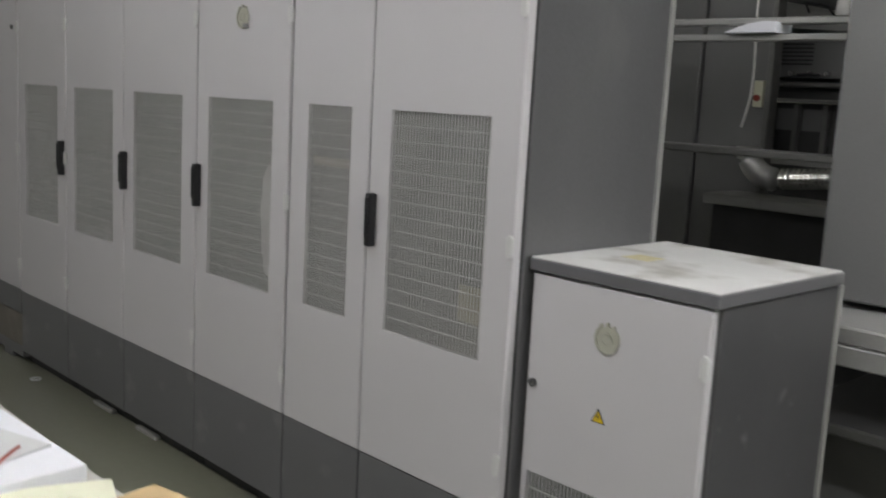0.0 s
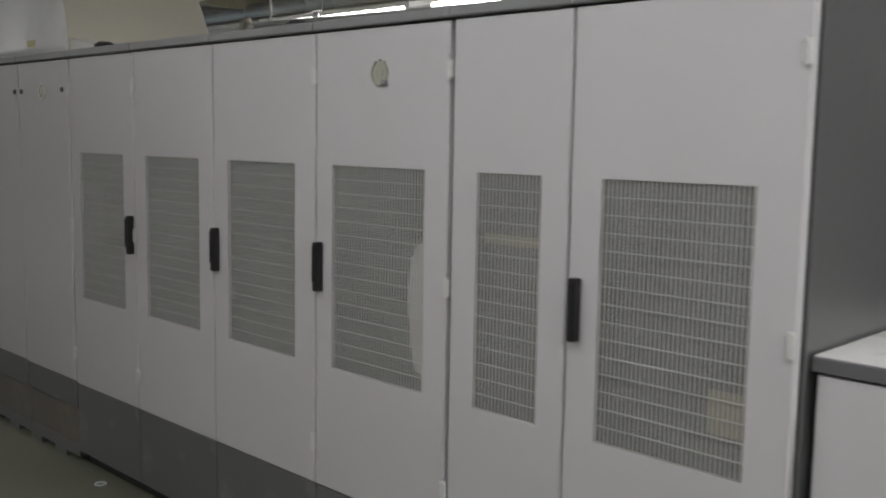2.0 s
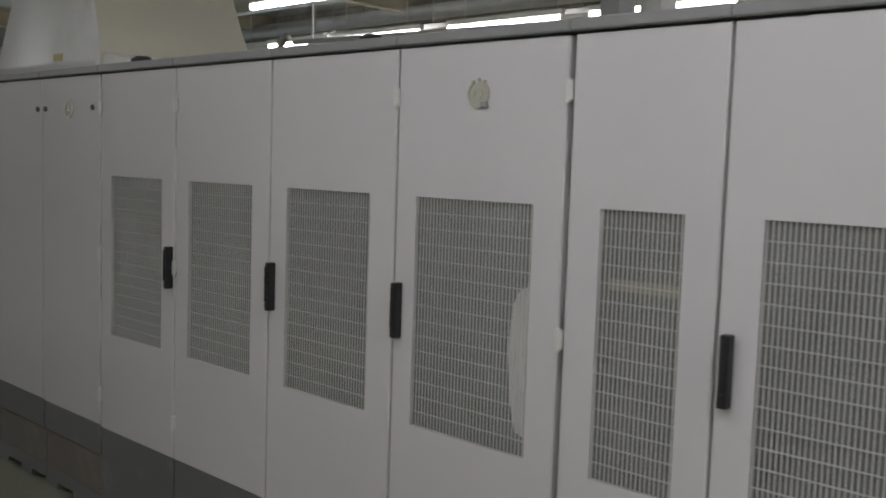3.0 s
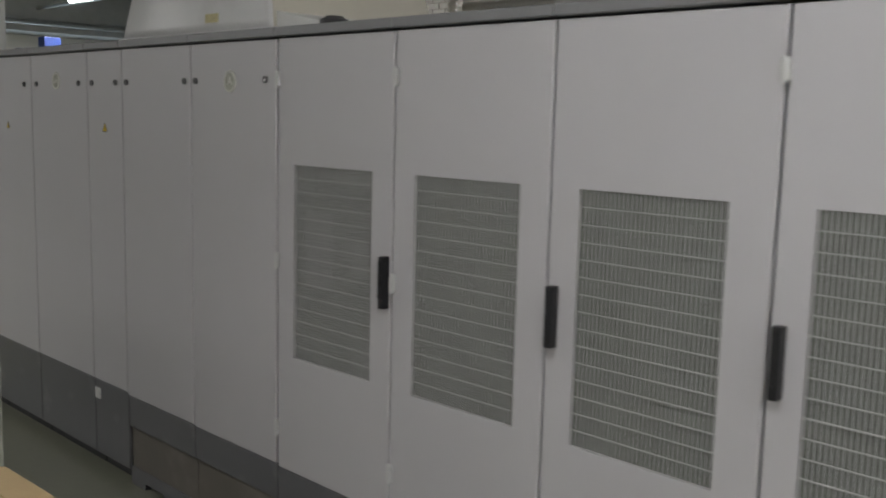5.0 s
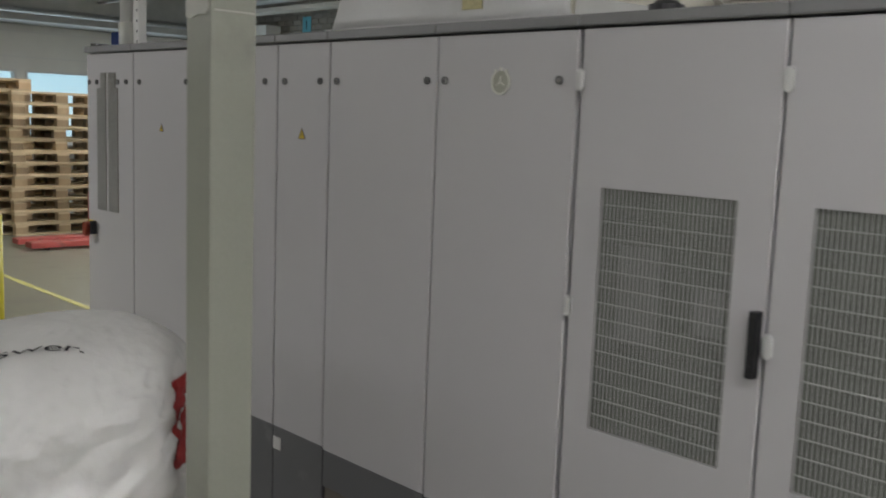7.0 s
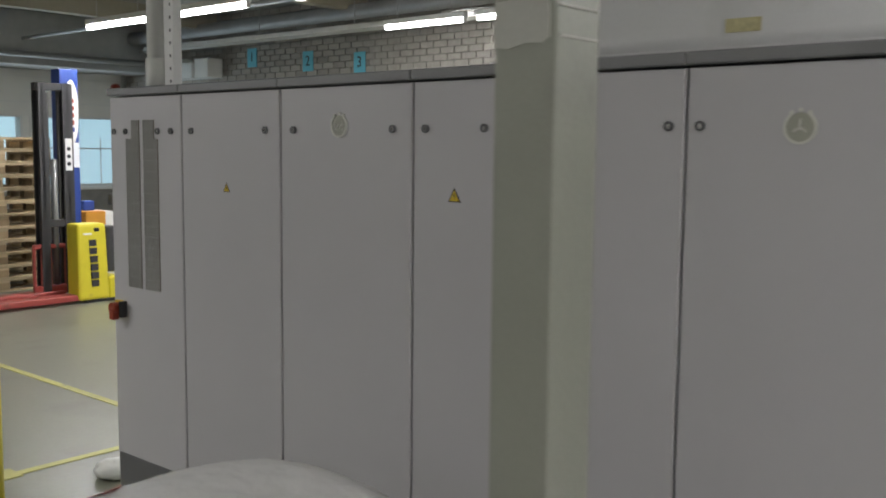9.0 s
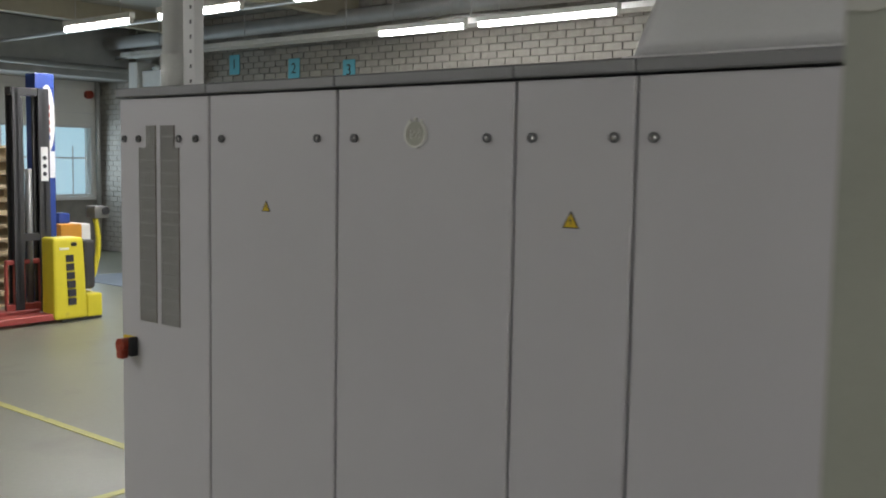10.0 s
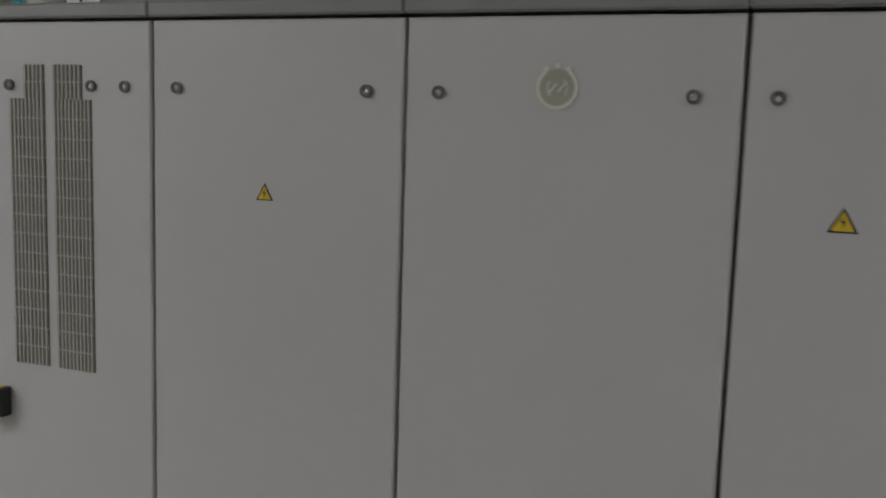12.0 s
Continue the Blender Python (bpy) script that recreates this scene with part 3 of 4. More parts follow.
a2, e2 = cabinet(-2.582, -2.175, "narrow light grey control cabinet with a slotted vent door", g0=0.009, vent=(-2.482, -2.263), hinges=HZ, hinge_x=-2.582)
a1, e1 = cabinet(-2.175, -1.583, "wide light grey control cabinet with a slotted vent door", g1=0.006, vent=(-2.081, -1.690), hinges=HZ, hinge_x=-1.595, handle_x=-2.149)


for d in (e1, e2):
    for o in d.children:
        if o.name.split(".")[0] == "filter_mat":
            o.data.materials[0] = M_SLOTDARK

# twin vents and main switch of the end cabinet
for a, b, lo, hi in ((-7.812, -7.716, 1.09, 1.667), (-7.692, -7.592, 1.09, 1.667), (-7.771, -7.716, 1.667, 1.738), (-7.692, -7.616, 1.667, 1.738)):
    part("vent_backing", bx(a, b, Y - 0.002, Y + 0.001, lo, hi), M_FILTERDARK, d1, "grey filter behind the slots")
    part("vent_grille", grille(a, b, lo, hi, 0.0105, 0.041, Y - 0.005), M_GRILLE, d1, "slotted ventilation grille")
sw = part("switch_plate", bx(-7.900, -7.837, Y - 0.012, Y - 0.0005, 0.965, 1.03, 0.003), M_WARN, d1, "yellow main switch plate")
part("switch_block", bx(-7.845, -7.827, Y - 0.03, Y - 0.0005, 0.965, 1.03, 0.003), M_BLACK, sw, "black switch side")
kn = rod((-7.871, Y - 0.045, 1.0), (-7.871, Y - 0.011, 1.0), 0.024, 18)
bx(-7.888, -7.854, Y - 0.048, Y - 0.02, 0.955, 1.002, 0.004, bm=kn)
part("switch_knob", kn, M_RED, sw, "red rotary knob")

# end panel of the row, and its pale rear edge
part("end_panel", bx(-1.5845, -1.578, Y + 0.032, YBK - 0.014, 0.06, DT), M_STEELSIDE, a1, "grey sheet steel end panel")
part("rear_edge", bx(-1.5845, -1.572, YBK - 0.0135, YBK + 0.006, 0.06, DT + 0.002, 0.002), M_RAIL, a1, "pale rear corner strip")
part("end_panel", bx(-7.937, -7.9295, Y + 0.032, YBK, 0.06, DT), M_STEELSIDE, c1, "grey sheet steel end panel")

# things behind the slots: cover sheets and a strip
bm = prism([(-2.681, 0.83), (-2.717, 0.84), (-2.739, 0.93), (-2.747, 1.05), (-2.739, 1.16), (-2.717, 1.2), (-2.681, 1.22)], Y + 0.005, Y + 0.0062)
part("cover_sheet", bm, M_PAPERCOVER, e3, "pale sheet behind the slots")
part("cover_strip", bx(-2.456, -2.271, Y + 0.006, Y + 0.008, 1.235, 1.262), M_YELLOWED, e2, "yellowed strip behind the slots")
# the sheet colour itself is darkened for the shade behind the slots
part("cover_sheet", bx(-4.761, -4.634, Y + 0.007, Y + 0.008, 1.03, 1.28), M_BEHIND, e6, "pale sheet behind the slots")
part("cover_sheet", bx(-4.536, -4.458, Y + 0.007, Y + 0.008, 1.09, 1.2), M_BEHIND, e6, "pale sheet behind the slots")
part("cover_sheet", bx(-1.783, -1.700, Y + 0.007, Y + 0.008, 0.87, 0.97), M_YELLOWED, e1, "yellowed label behind the slots")
part("plinth_label", bx(-6.295, -6.248, Y - 0.001, Y + 0.004, 0.315, 0.362), M_WHITE, c4, "small white label")

# ---- low junction cabinet beside the row ----
BX0, BX1, BY0, BY1, BT = -1.567, -1.034, 1.955, 2.555, 1.076
jb = thing("junction_cabinet", ((BX0 + BX1) / 2, (BY0 + BY1) / 2, 0), "low grey junction cabinet with a dusty top and light door", "cabinet")
part("body", bx(BX0, BX1, BY0 + 0.024, BY1, 0.05, BT - 0.04, 0.003), M_SCRATCH, jb, "scratched dark grey steel body")
part("kick_base", bx(BX0 + 0.02, BX1 - 0.02, BY0 + 0.05, BY1 - 0.02, 0.0, 0.052), M_KICK, jb)
part("top_cover", bx(BX0 - 0.006, BX1 + 0.006, BY0 - 0.008, BY1 + 0.006, BT - 0.036, BT - 0.003, 0.003), M_DARK, jb, "dark grey top rim")
part("dusty_top", bx(BX0 - 0.002, BX1 + 0.002, BY0 - 0.004, BY1 + 0.002, BT - 0.0035, BT, 0.001), M_DUSTTOP, jb, "white dusty top with dark smears")
Ysave = Y
Y = BY0
jhole = (BX0 + 0.025, BX1 - 0.1, 0.2, 0.512)
jd = part("door", door_panel(BX0 + 0.005, BX1 - 0.012, 0.06, BT - 0.042, jhole), M_DOOR, jb, "light grey enamelled door")
part("vent_grille", grille(*jhole), M_GRILLE, jd, "slotted ventilation grille")
# near-black sheet in place of a filter, painting the shaded inside
part("filter_mat", bx(jhole[0] - 0.004, jhole[1] + 0.004, Y + 0.018, Y + 0.0235, jhole[2] - 0.004, jhole[3] + 0.004), M_KICK, jd, "near-black sheet for the shade behind the slots")
emblem(jd, -1.318, 0.912, mark="ring", dull=True)
lock(jd, -1.54, 0.75)
warning(jd, -1.327, 0.719, 0.042)
for z in (0.905, 0.31):
    hinge(jd, BX1 - 0.014, z)
part("rear_edge", bx(BX1 - 0.001, BX1 + 0.008, BY1 - 0.01, BY1 + 0.008, 0.05, BT - 0.037, 0.002), M_RAIL, jb, "pale rear corner strip")
Y = Ysave
part("yellow_smear", bx(-1.45, -1.37, 2.17, 2.25, BT - 0.0004, BT + 0.0012), M_TAPE, jb, "yellow adhesive remains")

# ---- exhaust hood on top of the row ----
hd = thing("exhaust_hood", (-5.45, 2.2, TOP), "pale grey flared sheet metal hood on the cabinets", "hood")
prof = [(0.0, 0.0, 0.0, 0.0), (0.03, 0.008, 0.003, 0.005), (0.08, 0.026, 0.012, 0.012), (0.16, 0.062, 0.035, 0.02), (0.3, 0.13, 0.09, 0.035), (0.5, 0.19, 0.16, 0.05), (0.8, 0.25, 0.24, 0.08), (1.2, 0.3, 0.3, 0.12)]
bm = bmesh.new()
loops = []
for dz, l, r, f in prof:
    xa, xb, ya, yb, zz = -6.022 + l, -4.98 - r, 1.915 + f * 0.35, 2.68 - f, TOP + 0.006 + dz
    cc = 0.03 + f * 0.3
    loops.append([bm.verts.new(p) for p in ((xa + cc, ya, zz), (xb - 0.012, ya, zz), (xb, ya + 0.012, zz), (xb, yb, zz), (xa, yb, zz), (xa, ya + cc, zz), (xa + cc * 0.3, ya + cc * 0.3, zz))])
n = len(loops[0])
for p, q in zip(loops, loops[1:]):
    for i in range(n):
        f = bm.faces.new((p[i], p[(i + 1) % n], q[(i + 1) % n], q[i]))
        f.smooth = i not in (2, 3)
bm.faces.new(loops[0])
bm.faces.new(loops[-1])
hood_shell = part("shell", bm, M_HOOD, hd, "pale grey flared front")
side = bmesh.new()
sl = []
for dz, l, r, f in prof:
    sl.append([side.verts.new((-4.977 - r, 1.93 + f * 0.35, TOP + 0.008 + dz)), side.verts.new((-4.977 - r, 2.675 - f, TOP + 0.008 + dz)), side.verts.new((-4.983 - r, 2.675 - f, TOP + 0.008 + dz)), side.verts.new((-4.983 - r, 1.93 + f * 0.35, TOP + 0.008 + dz))])
for p, q in zip(sl, sl[1:]):
    for i in range(4):
        side.faces.new((p[i], p[(i + 1) % 4], q[(i + 1) % 4], q[i]))
side.faces.new(sl[0])
side.faces.new(sl[-1])
part("side_panel", side, M_BEIGE, hd, "beige side panel")
part("base_flange", bx(-6.032, -4.955, 1.905, 2.68, TOP - 0.002, TOP + 0.006, 0.001), M_HOOD, hd, "pale grey base flange")
part("tape", bx(-5.375, -5.295, 1.9125, 1.922, TOP + 0.038, TOP + 0.068), M_TAPE, hd, "yellow tape remains")
part("white_cover", prism([(-4.974, TOP), (-4.7, TOP), (-4.7, TOP + 0.008), (-4.974, TOP + 0.06)], 1.94, 2.45), M_WHITE, hd, "white sloping cover")

# small fittings on top of the row
for x, y, r in ((-4.71, 1.97, 0.045), (-3.4, 2.0, 0.04)):
    t = thing("cable_gland", (x, y, TOP), "black round cable gland on the cabinet top", "cable gland", "cable glands")
    part("collar", rod((x, y, TOP), (x, y, TOP + 0.02), r, 18), M_BLACK, t)
    part("cap", rod((x, y, TOP + 0.02), (x, y, TOP + 0.03), r * 0.86, 18, r * 0.6), M_MAST, t)
bm = bmesh.new()
rod((-4.08, 2.3, TOP + 0.06), (-1.8, 2.45, TOP + 0.06), 0.02, 10, bm=bm)
hose = solo("pipe_run", bm, M_DUCT, "grey pipe above the cabinet tops on small feet", "pipe", smooth=True)
for x in (-3.9, -2.9, -2.0):
    p = part("pipe_foot", bx(x - 0.015, x + 0.015, 2.3 + (x + 4.08) * 0.066 - 0.02, 2.3 + (x + 4.08) * 0.066 + 0.02, TOP, TOP + 0.045), M_GALV, hose)


def crumple(cx, cy, z, r, h, seed, seg=20, rows=10):
    rr = random.Random(seed)
    o = Vector((rr.uniform(0, 50), rr.uniform(0, 50), 0))
    own = bmesh.new()
    bmesh.ops.create_uvsphere(own, u_segments=seg, v_segments=rows, radius=1)
    for v in own.verts:
        k = 1 + 0.28 * noise.noise(v.co * 2.3 + o) + 0.14 * noise.noise(v.co * 5.5 + o)
        v.co = Vector((cx + v.co.x * r * k, cy + v.co.y * r * k, z + max(0.0, (v.co.z * k + 0.75) * h * 0.57)))
    return own



# vertical cable riser that stands on the end cabinet
up = thing("cable_riser", (-7.850, 2.1, TOP), "white cable riser with a perforated channel on the cabinet", "cable riser")
part("conduit", rod((-7.885, 2.1, TOP), (-7.885, 2.1, CEIL), 0.045, 20), M_WHITE, up, "white round conduit", True)
part("conduit_sleeve", rod((-7.885, 2.1, TOP), (-7.885, 2.1, TOP + 0.13), 0.052, 20), M_FILM, up, "clear film sleeve", True)
bm = bx(-7.828, -7.768, 2.09, 2.095, TOP, CEIL)
bx(-7.828, -7.824, 2.095, 2.13, TOP, CEIL, bm=bm)
bx(-7.772, -7.768, 2.095, 2.13, TOP, CEIL, bm=bm)
part("channel", bm, M_WHITE, up, "white perforated channel")
for k in range(30):
    z = TOP + 0.03 + 0.05 * k
    part("slot_hole", bx(-7.790, -7.782, 2.0885, 2.091, z, z + 0.012), M_KICK, up)
# white air heater high on the brick wall, partly wrapped in film
wm = thing("wall_heater", (-18.00, YB - 0.2, 2.730), "white air heater in clear film high on the brick wall", "heater")
part("casing", bx(-18.45, -17.70, YB - 0.34, YB - 0.004, 2.750, 2.990, 0.012, seg=2), M_WHITE, wm)
part("side_plate", bx(-18.73, -18.49, YB - 0.4, YB - 0.004, 2.710, 3.130, 0.008), M_WHITE, wm, "tall white side plate")
part("end_box", bx(-17.69, -17.33, YB - 0.3, YB - 0.004, 2.750, 3.050, 0.01), M_WHITE, wm)
part("film", crumple(-18.10, YB - 0.2, 2.980, 0.16, 0.1, 3), M_FILM, wm, "crumpled clear film", True)
jbx = thing("junction_box", (-19.05, YB - 0.06, 2.92), "small cream junction box on the brick wall", "junction box")
part("box", bx(-19.14, -18.97, YB - 0.08, YB - 0.003, 2.92, 3.09, 0.008), M_CREAM, jbx)
part("cable", sweep([(-19.05, YB - 0.03, 3.09), (-19.06, YB - 0.025, 3.3), (-19.05, YB - 0.025, CEIL)], 0.012, 8), M_DUCT, jbx)
for x, y, w, m in ((-3.11, 2.86, 0.075, M_TRIM), (-2.95, 2.86, 0.075, M_DUCT)):
    bm = bx(x - w / 2, x + w / 2, y - 0.05, y + 0.05, 0.0, CEIL)
    solo("steel_upright", bm, m, "grey steel upright behind the cabinet row", "column")

pb = thing("pipe_bundle", (-3.6, 3.1, 1.94), "brown-grey pipes lying on brackets behind the cabinet row", "pipes")
for k, (y, z, r) in enumerate(((2.98, 1.975, 0.03), (3.0, 2.03, 0.02), (2.97, 2.065, 0.012), (3.0, 1.915, 0.026))):
    part("pipe", rod((-5.2 + 0.07 * k, y, z + 0.015), (-2.5, y, z - 0.03), r, 12), M_PIPE if k % 2 else M_DUCT, pb, "", True)
for x in (-3.11, -2.95):
    part("bracket", bx(x - 0.02, x + 0.02, 2.9, 3.06, 1.87, 1.89), M_GALV, pb)
part("hanger", rod((-4.942, 2.99, 1.9), (-4.942, 2.99, CEIL), 0.006, 8), M_GALV, pb, "thin steel hanger rod")
part("elbow", sweep([(-5.13 - 0.06 * math.sin(radians(a)), 2.98, 2.05 - 0.06 * math.cos(radians(a))) for a in range(0, 181, 20)], 0.022, 10), M_PIPE, pb, "", True)

# ---- painted steel column in the aisle ----
col = thing("steel_column", (-5.243, 1.035, 0), "grey-green painted square steel column with worn white band", "column")
part("shaft", bx(-5.296, -5.19, 0.978, 1.092, 0.0, CEIL, 0.007, seg=2), M_COL, col)
bm = prism([(-5.295, 1.783), (-5.27, 1.779), (-5.24, 1.787), (-5.212, 1.785), (-5.2, 1.793), (-5.199, 1.826), (-5.203, 1.85), (-5.23, 1.846), (-5.25, 1.849), (-5.295, 1.846)], 0.9755, 0.9782)
part("white_band", bm, M_COLWHITE, col, "worn white paint band")
for z in (1.793, 1.835):
    part("tape_mark", bx(-5.1905, -5.1875, 0.986, 1.085, z, z + 0.004), M_COLWHITE, col, "thin white tape line")
part("scuff", bx(-5.1903, -5.1885, 1.045, 1.065, 0.62, 0.66), M_COLWHITE, col, "white chip in the paint")

# ---- woven bulk bag beside the column ----
bag = thing("bulk_bag", (-5.86, 0.85, 0), "stuffed white woven bulk bag with red and black print", "bag")
CX, CY, HX, HY, HZB, SHOULDER = -5.86, 0.846, 0.433, 0.365, 1.0, 0.79


def bag_point(a, t):
    """a: way round, t: 0 at the floor to 1 at the middle of the top."""
    ca, sa = math.cos(a), math.sin(a)
    ux, uy = math.copysign(abs(ca) ** 0.78, ca), math.copysign(abs(sa) ** 0.78, sa)
    if t < 0.5:
        z, s = HZB * SHOULDER * t / 0.5, 0.94 + 0.06 * math.sin(math.pi * t)
    else:
        k = (t - 0.5) * math.pi
        z, s = HZB * (SHOULDER + (1 - SHOULDER) * math.sin(k) ** 1.2), max(0.0, math.cos(k)) ** 0.66
    w = max(0.0, t - 0.5) * 2
    p = Vector((CX + HX * ux * s + 0.072 * w, CY + HY * uy * s + 0.07 * w, z))
    p.z += 0.038 * (p.y - CY) / HY * min(1, max(0.0, t - 0.3) * 3)
    q = Vector((p.x * 3.0, p.y * 3.0, p.z * 3.4))
    side = min(1.0, max(0.16, (0.84 - t) * 4.5)) * min(1.0, t * 6)
    soft_ = 0.024 * noise.noise(q * 0.9)
    fold = Vector((q.x * 1.5 + q.z * 0.7, q.y * 1.5 - q.z * 0.5, q.z * 0.8))
    crease = 0.05 * (0.26 - abs(noise.noise(fold + Vector((7, 3, 1))))) + 0.04 * (0.27 - abs(noise.noise(fold * 2.3 + Vector((1, 9, 4))))) + 0.026 * (0.27 - abs(noise.noise(fold * 5.0))) + 0.012 * (0.27 - abs(noise.noise(q * 9.0))) + 0.003 * noise.noise(q * 19.0)
    out = Vector((ux * s, uy * s, 0.25 + 1.2 * w)).normalized()
    return p + out * (soft_ * min(1.0, t * 6) + crease * side)


bm = bmesh.new()
NS, NR = 190, 130
rowsv = []
for j in range(NR):
    rowsv.append([bm.verts.new(bag_point(2 * math.pi * i / NS, j / NR)) for i in range(NS)])
top_v = bm.verts.new(bag_point(0, 1.0))
for j in range(NR - 1):
    for i in range(NS):
        bm.faces.new((rowsv[j][i], rowsv[j][(i + 1) % NS], rowsv[j + 1][(i + 1) % NS], rowsv[j + 1][i]))
for i in range(NS):
    bm.faces.new((rowsv[-1][i], rowsv[-1][(i + 1) % NS], top_v))
bm.faces.new(rowsv[0][::-1])
bm.normal_update()
skin = BVHTree.FromBMesh(bm)
bag_body = part("sack", bm, M_BAG, bag, "", True)


def bag_patch(a0, a1, t0, t1, nu, nv, off=0.004):
    own = bmesh.new()
    g = []
    for i in range(nu + 1):
        g.append([])
        for j in range(nv + 1):
            a, t = a0 + (a1 - a0) * i / nu, t0 + (t1 - t0) * j / nv
            a += 0.03 * noise.noise(Vector((t * 20, i * 0.2, 3)))
            p = bag_point(a, t)
            out = Vector((p.x - CX, p.y - CY, 0)).normalized() if t < 0.7 else Vector((0, 0, 1))
            g[-1].append(own.verts.new(p + out * off))
    for i in range(nu):
        for j in range(nv):
            own.faces.new((g[i][j], g[i + 1][j], g[i + 1][j + 1], g[i][j + 1]))
    return own


part("red_print", bag_patch(0.47, 0.9, 0.42, 0.67, 24, 44), M_BAGRED, bag, "red printed panel", True)
part("red_print_mark", bag_patch(0.53, 0.57, 0.48, 0.55, 6, 16, 0.006), M_BAG, bag, "white print bar", True)
part("red_print_mark", bag_patch(0.6, 0.65, 0.52, 0.6, 6, 16, 0.006), M_BAG, bag, "white print bar", True)
spot = bmesh.new()
bmesh.ops.create_circle(spot, cap_ends=True, segments=20, radius=0.05)
for v in spot.verts:
    x, y = -6.15 + v.co.x * 1.2, 0.82 + v.co.y * 0.7
    v.co = (skin.ray_cast(Vector((x, y, 2.0)), Vector((0, 0, -1)))[0] or Vector((x, y, 0.9))) + Vector((0, 0, 0.006))
part("red_print", spot, M_BAGRED, bag, "red printed mark")
# one word in an arc over the top, laid on the cloth
cu = bpy.data.curves.new("lettering", "FONT")
cu.body, cu.size = "answer.", 0.105
tmp = new("lettering", cu)
me = bpy.data.meshes.new_from_object(tmp.evaluated_get(bpy.context.evaluated_depsgraph_get()))
bpy.data.objects.remove(tmp)
word = bmesh.new()
word.from_mesh(me)
bmesh.ops.triangulate(word, faces=word.faces)
bmesh.ops.subdivide_edges(word, edges=[e for e in word.edges if e.calc_length() > 0.012], cuts=2)
length = max(v.co.x for v in word.verts)
P0, P1, P2 = Vector((-5.69, 0.69)), Vector((-5.666, 0.745)), Vector((-5.59, 0.856))


def on_arc(u):
    return P0 * ((u - 0.52) * (u - 0.97) / (0.19 * 0.64)) - P1 * ((u - 0.33) * (u - 0.97) / (0.19 * 0.45)) + P2 * ((u - 0.33) * (u - 0.52) / (0.64 * 0.45))


for v in word.verts:
    u = v.co.x / length
    d = (on_arc(u + 0.01) - on_arc(u - 0.01)).normalized()
    q = on_arc(u) + Vector((-d.y, d.x)) * (v.co.y - 0.01) * 0.62
    hit = skin.ray_cast(Vector((q.x, q.y, 2.0)), Vector((0, 0, -1)))[0]
    v.co = (hit or Vector((q.x, q.y, 0.9))) + Vector((0, 0, 0.004))
part("lettering", word, M_INK, bag, "black lettering")

# crumpled film on the floor past the row
solo("plastic_film", crumple(-8.7, 2.33, 0.0, 0.1, 0.09, 8), M_FILM, "crumpled white plastic film on the floor", "plastic film", smooth=True)

# ---- yellow bollard ----
OX, OY = -8.53, 1.655
bo = thing("bollard", (OX, OY, 0), "yellow steel post with a base plate", "bollard")
part("post", rod((OX, OY, 0.008), (OX, OY, 1.0), 0.045, 20), M_TRUCKYEL, bo, "", True)
part("cap", rod((OX, OY, 1.0), (OX, OY, 1.008), 0.045, 20, 0.038), M_TRUCKYEL, bo)
part("base_plate", bx(OX - 0.09, OX + 0.09, OY - 0.09, OY + 0.09, 0.0, 0.014, 0.003), M_TRUCKYEL, bo)
for sx in (-1, 1):
    for sy in (-1, 1):
        part("bolt", rod((OX + sx * 0.07, OY + sy * 0.07, 0.014), (OX + sx * 0.07, OY + sy * 0.07, 0.026), 0.009, 6), M_CHROME, bo)

# ---- work table with papers ----
tb = thing("work_table", (-1.8, 0.5, 0), "grey laminate work table along the aisle", "table")
part("tabletop", bx(-2.4, -1.15, 0.3, 0.8, 0.745, 0.775, 0.004), M_TABLE, tb)
for x in (-2.35, -1.2):
    for y in (0.35, 0.75):
        part("leg", bx(x - 0.02, x + 0.02, y - 0.02, y + 0.02, 0.0, 0.745), M_TRIM, tb)


def sheets(cx, cy, z, w, d, h, turn, material, label, name="paper_ream"):
    bm = bx(-w / 2, w / 2, -d / 2, d / 2, 0, h)
    bmesh.ops.transform(bm, matrix=pose(cx, cy, z, 0, 0, turn), verts=bm.verts)
    return solo(name, bm, material, label, "paper")


sheets(-1.7, 0.6, 0.775, 0.42, 0.297, 0.045, 2, M_PAPER, "stack of white paper on the work table")
sheets(-1.36, 0.64, 0.775, 0.26, 0.2, 0.03, -20, M_CREAM, "pale cream printed sheets on the work table")
sheets(-1.31, 0.77, 0.775, 0.17, 0.17, 0.02, 12, M_CARD, "tan card on the work table", "card")
lf = thing("leaflet", (-1.62, 0.58, 0.82), "white folded leaflet with a red curve on paper", "paper")
bm = bx(-0.15, 0.15, -0.1, 0.1, 0, 0.004)
bmesh.ops.transform(bm, matrix=pose(-1.72, 0.6, 0.8205, 0, 0, 18), verts=bm.verts)
part("sheet", bm, M_LEAF, lf, "grey-white printed sheet")
part("red_curve", sweep([(-1.625 + 0.08 * k / 8 + 0.02 * (k / 8) ** 2, 0.692 - 0.09 * k / 8, 0.8255) for k in range(9)], 0.0035, 6), M_RED, lf, "thin red printed curve")
mg = thing("magazine", (-2.1, 0.6, 0.775), "blue printed magazine on the work table", "magazine")
bm = bx(-0.15, 0.15, -0.105, 0.105, 0, 0.025)
bmesh.ops.transform(bm, matrix=pose(-2.08, 0.66, 0.775, 0, 0, -12), verts=bm.verts)
part("pages", bm, M_PAPER, mg)
bm = bx(-0.135, 0.135, -0.09, 0.09, 0, 0.002)
bmesh.ops.transform(bm, matrix=pose(-2.08, 0.66, 0.8005, 0, 0, -12), verts=bm.verts)
part("cover_print", bm, M_PRINT, mg, "blue printed cover")
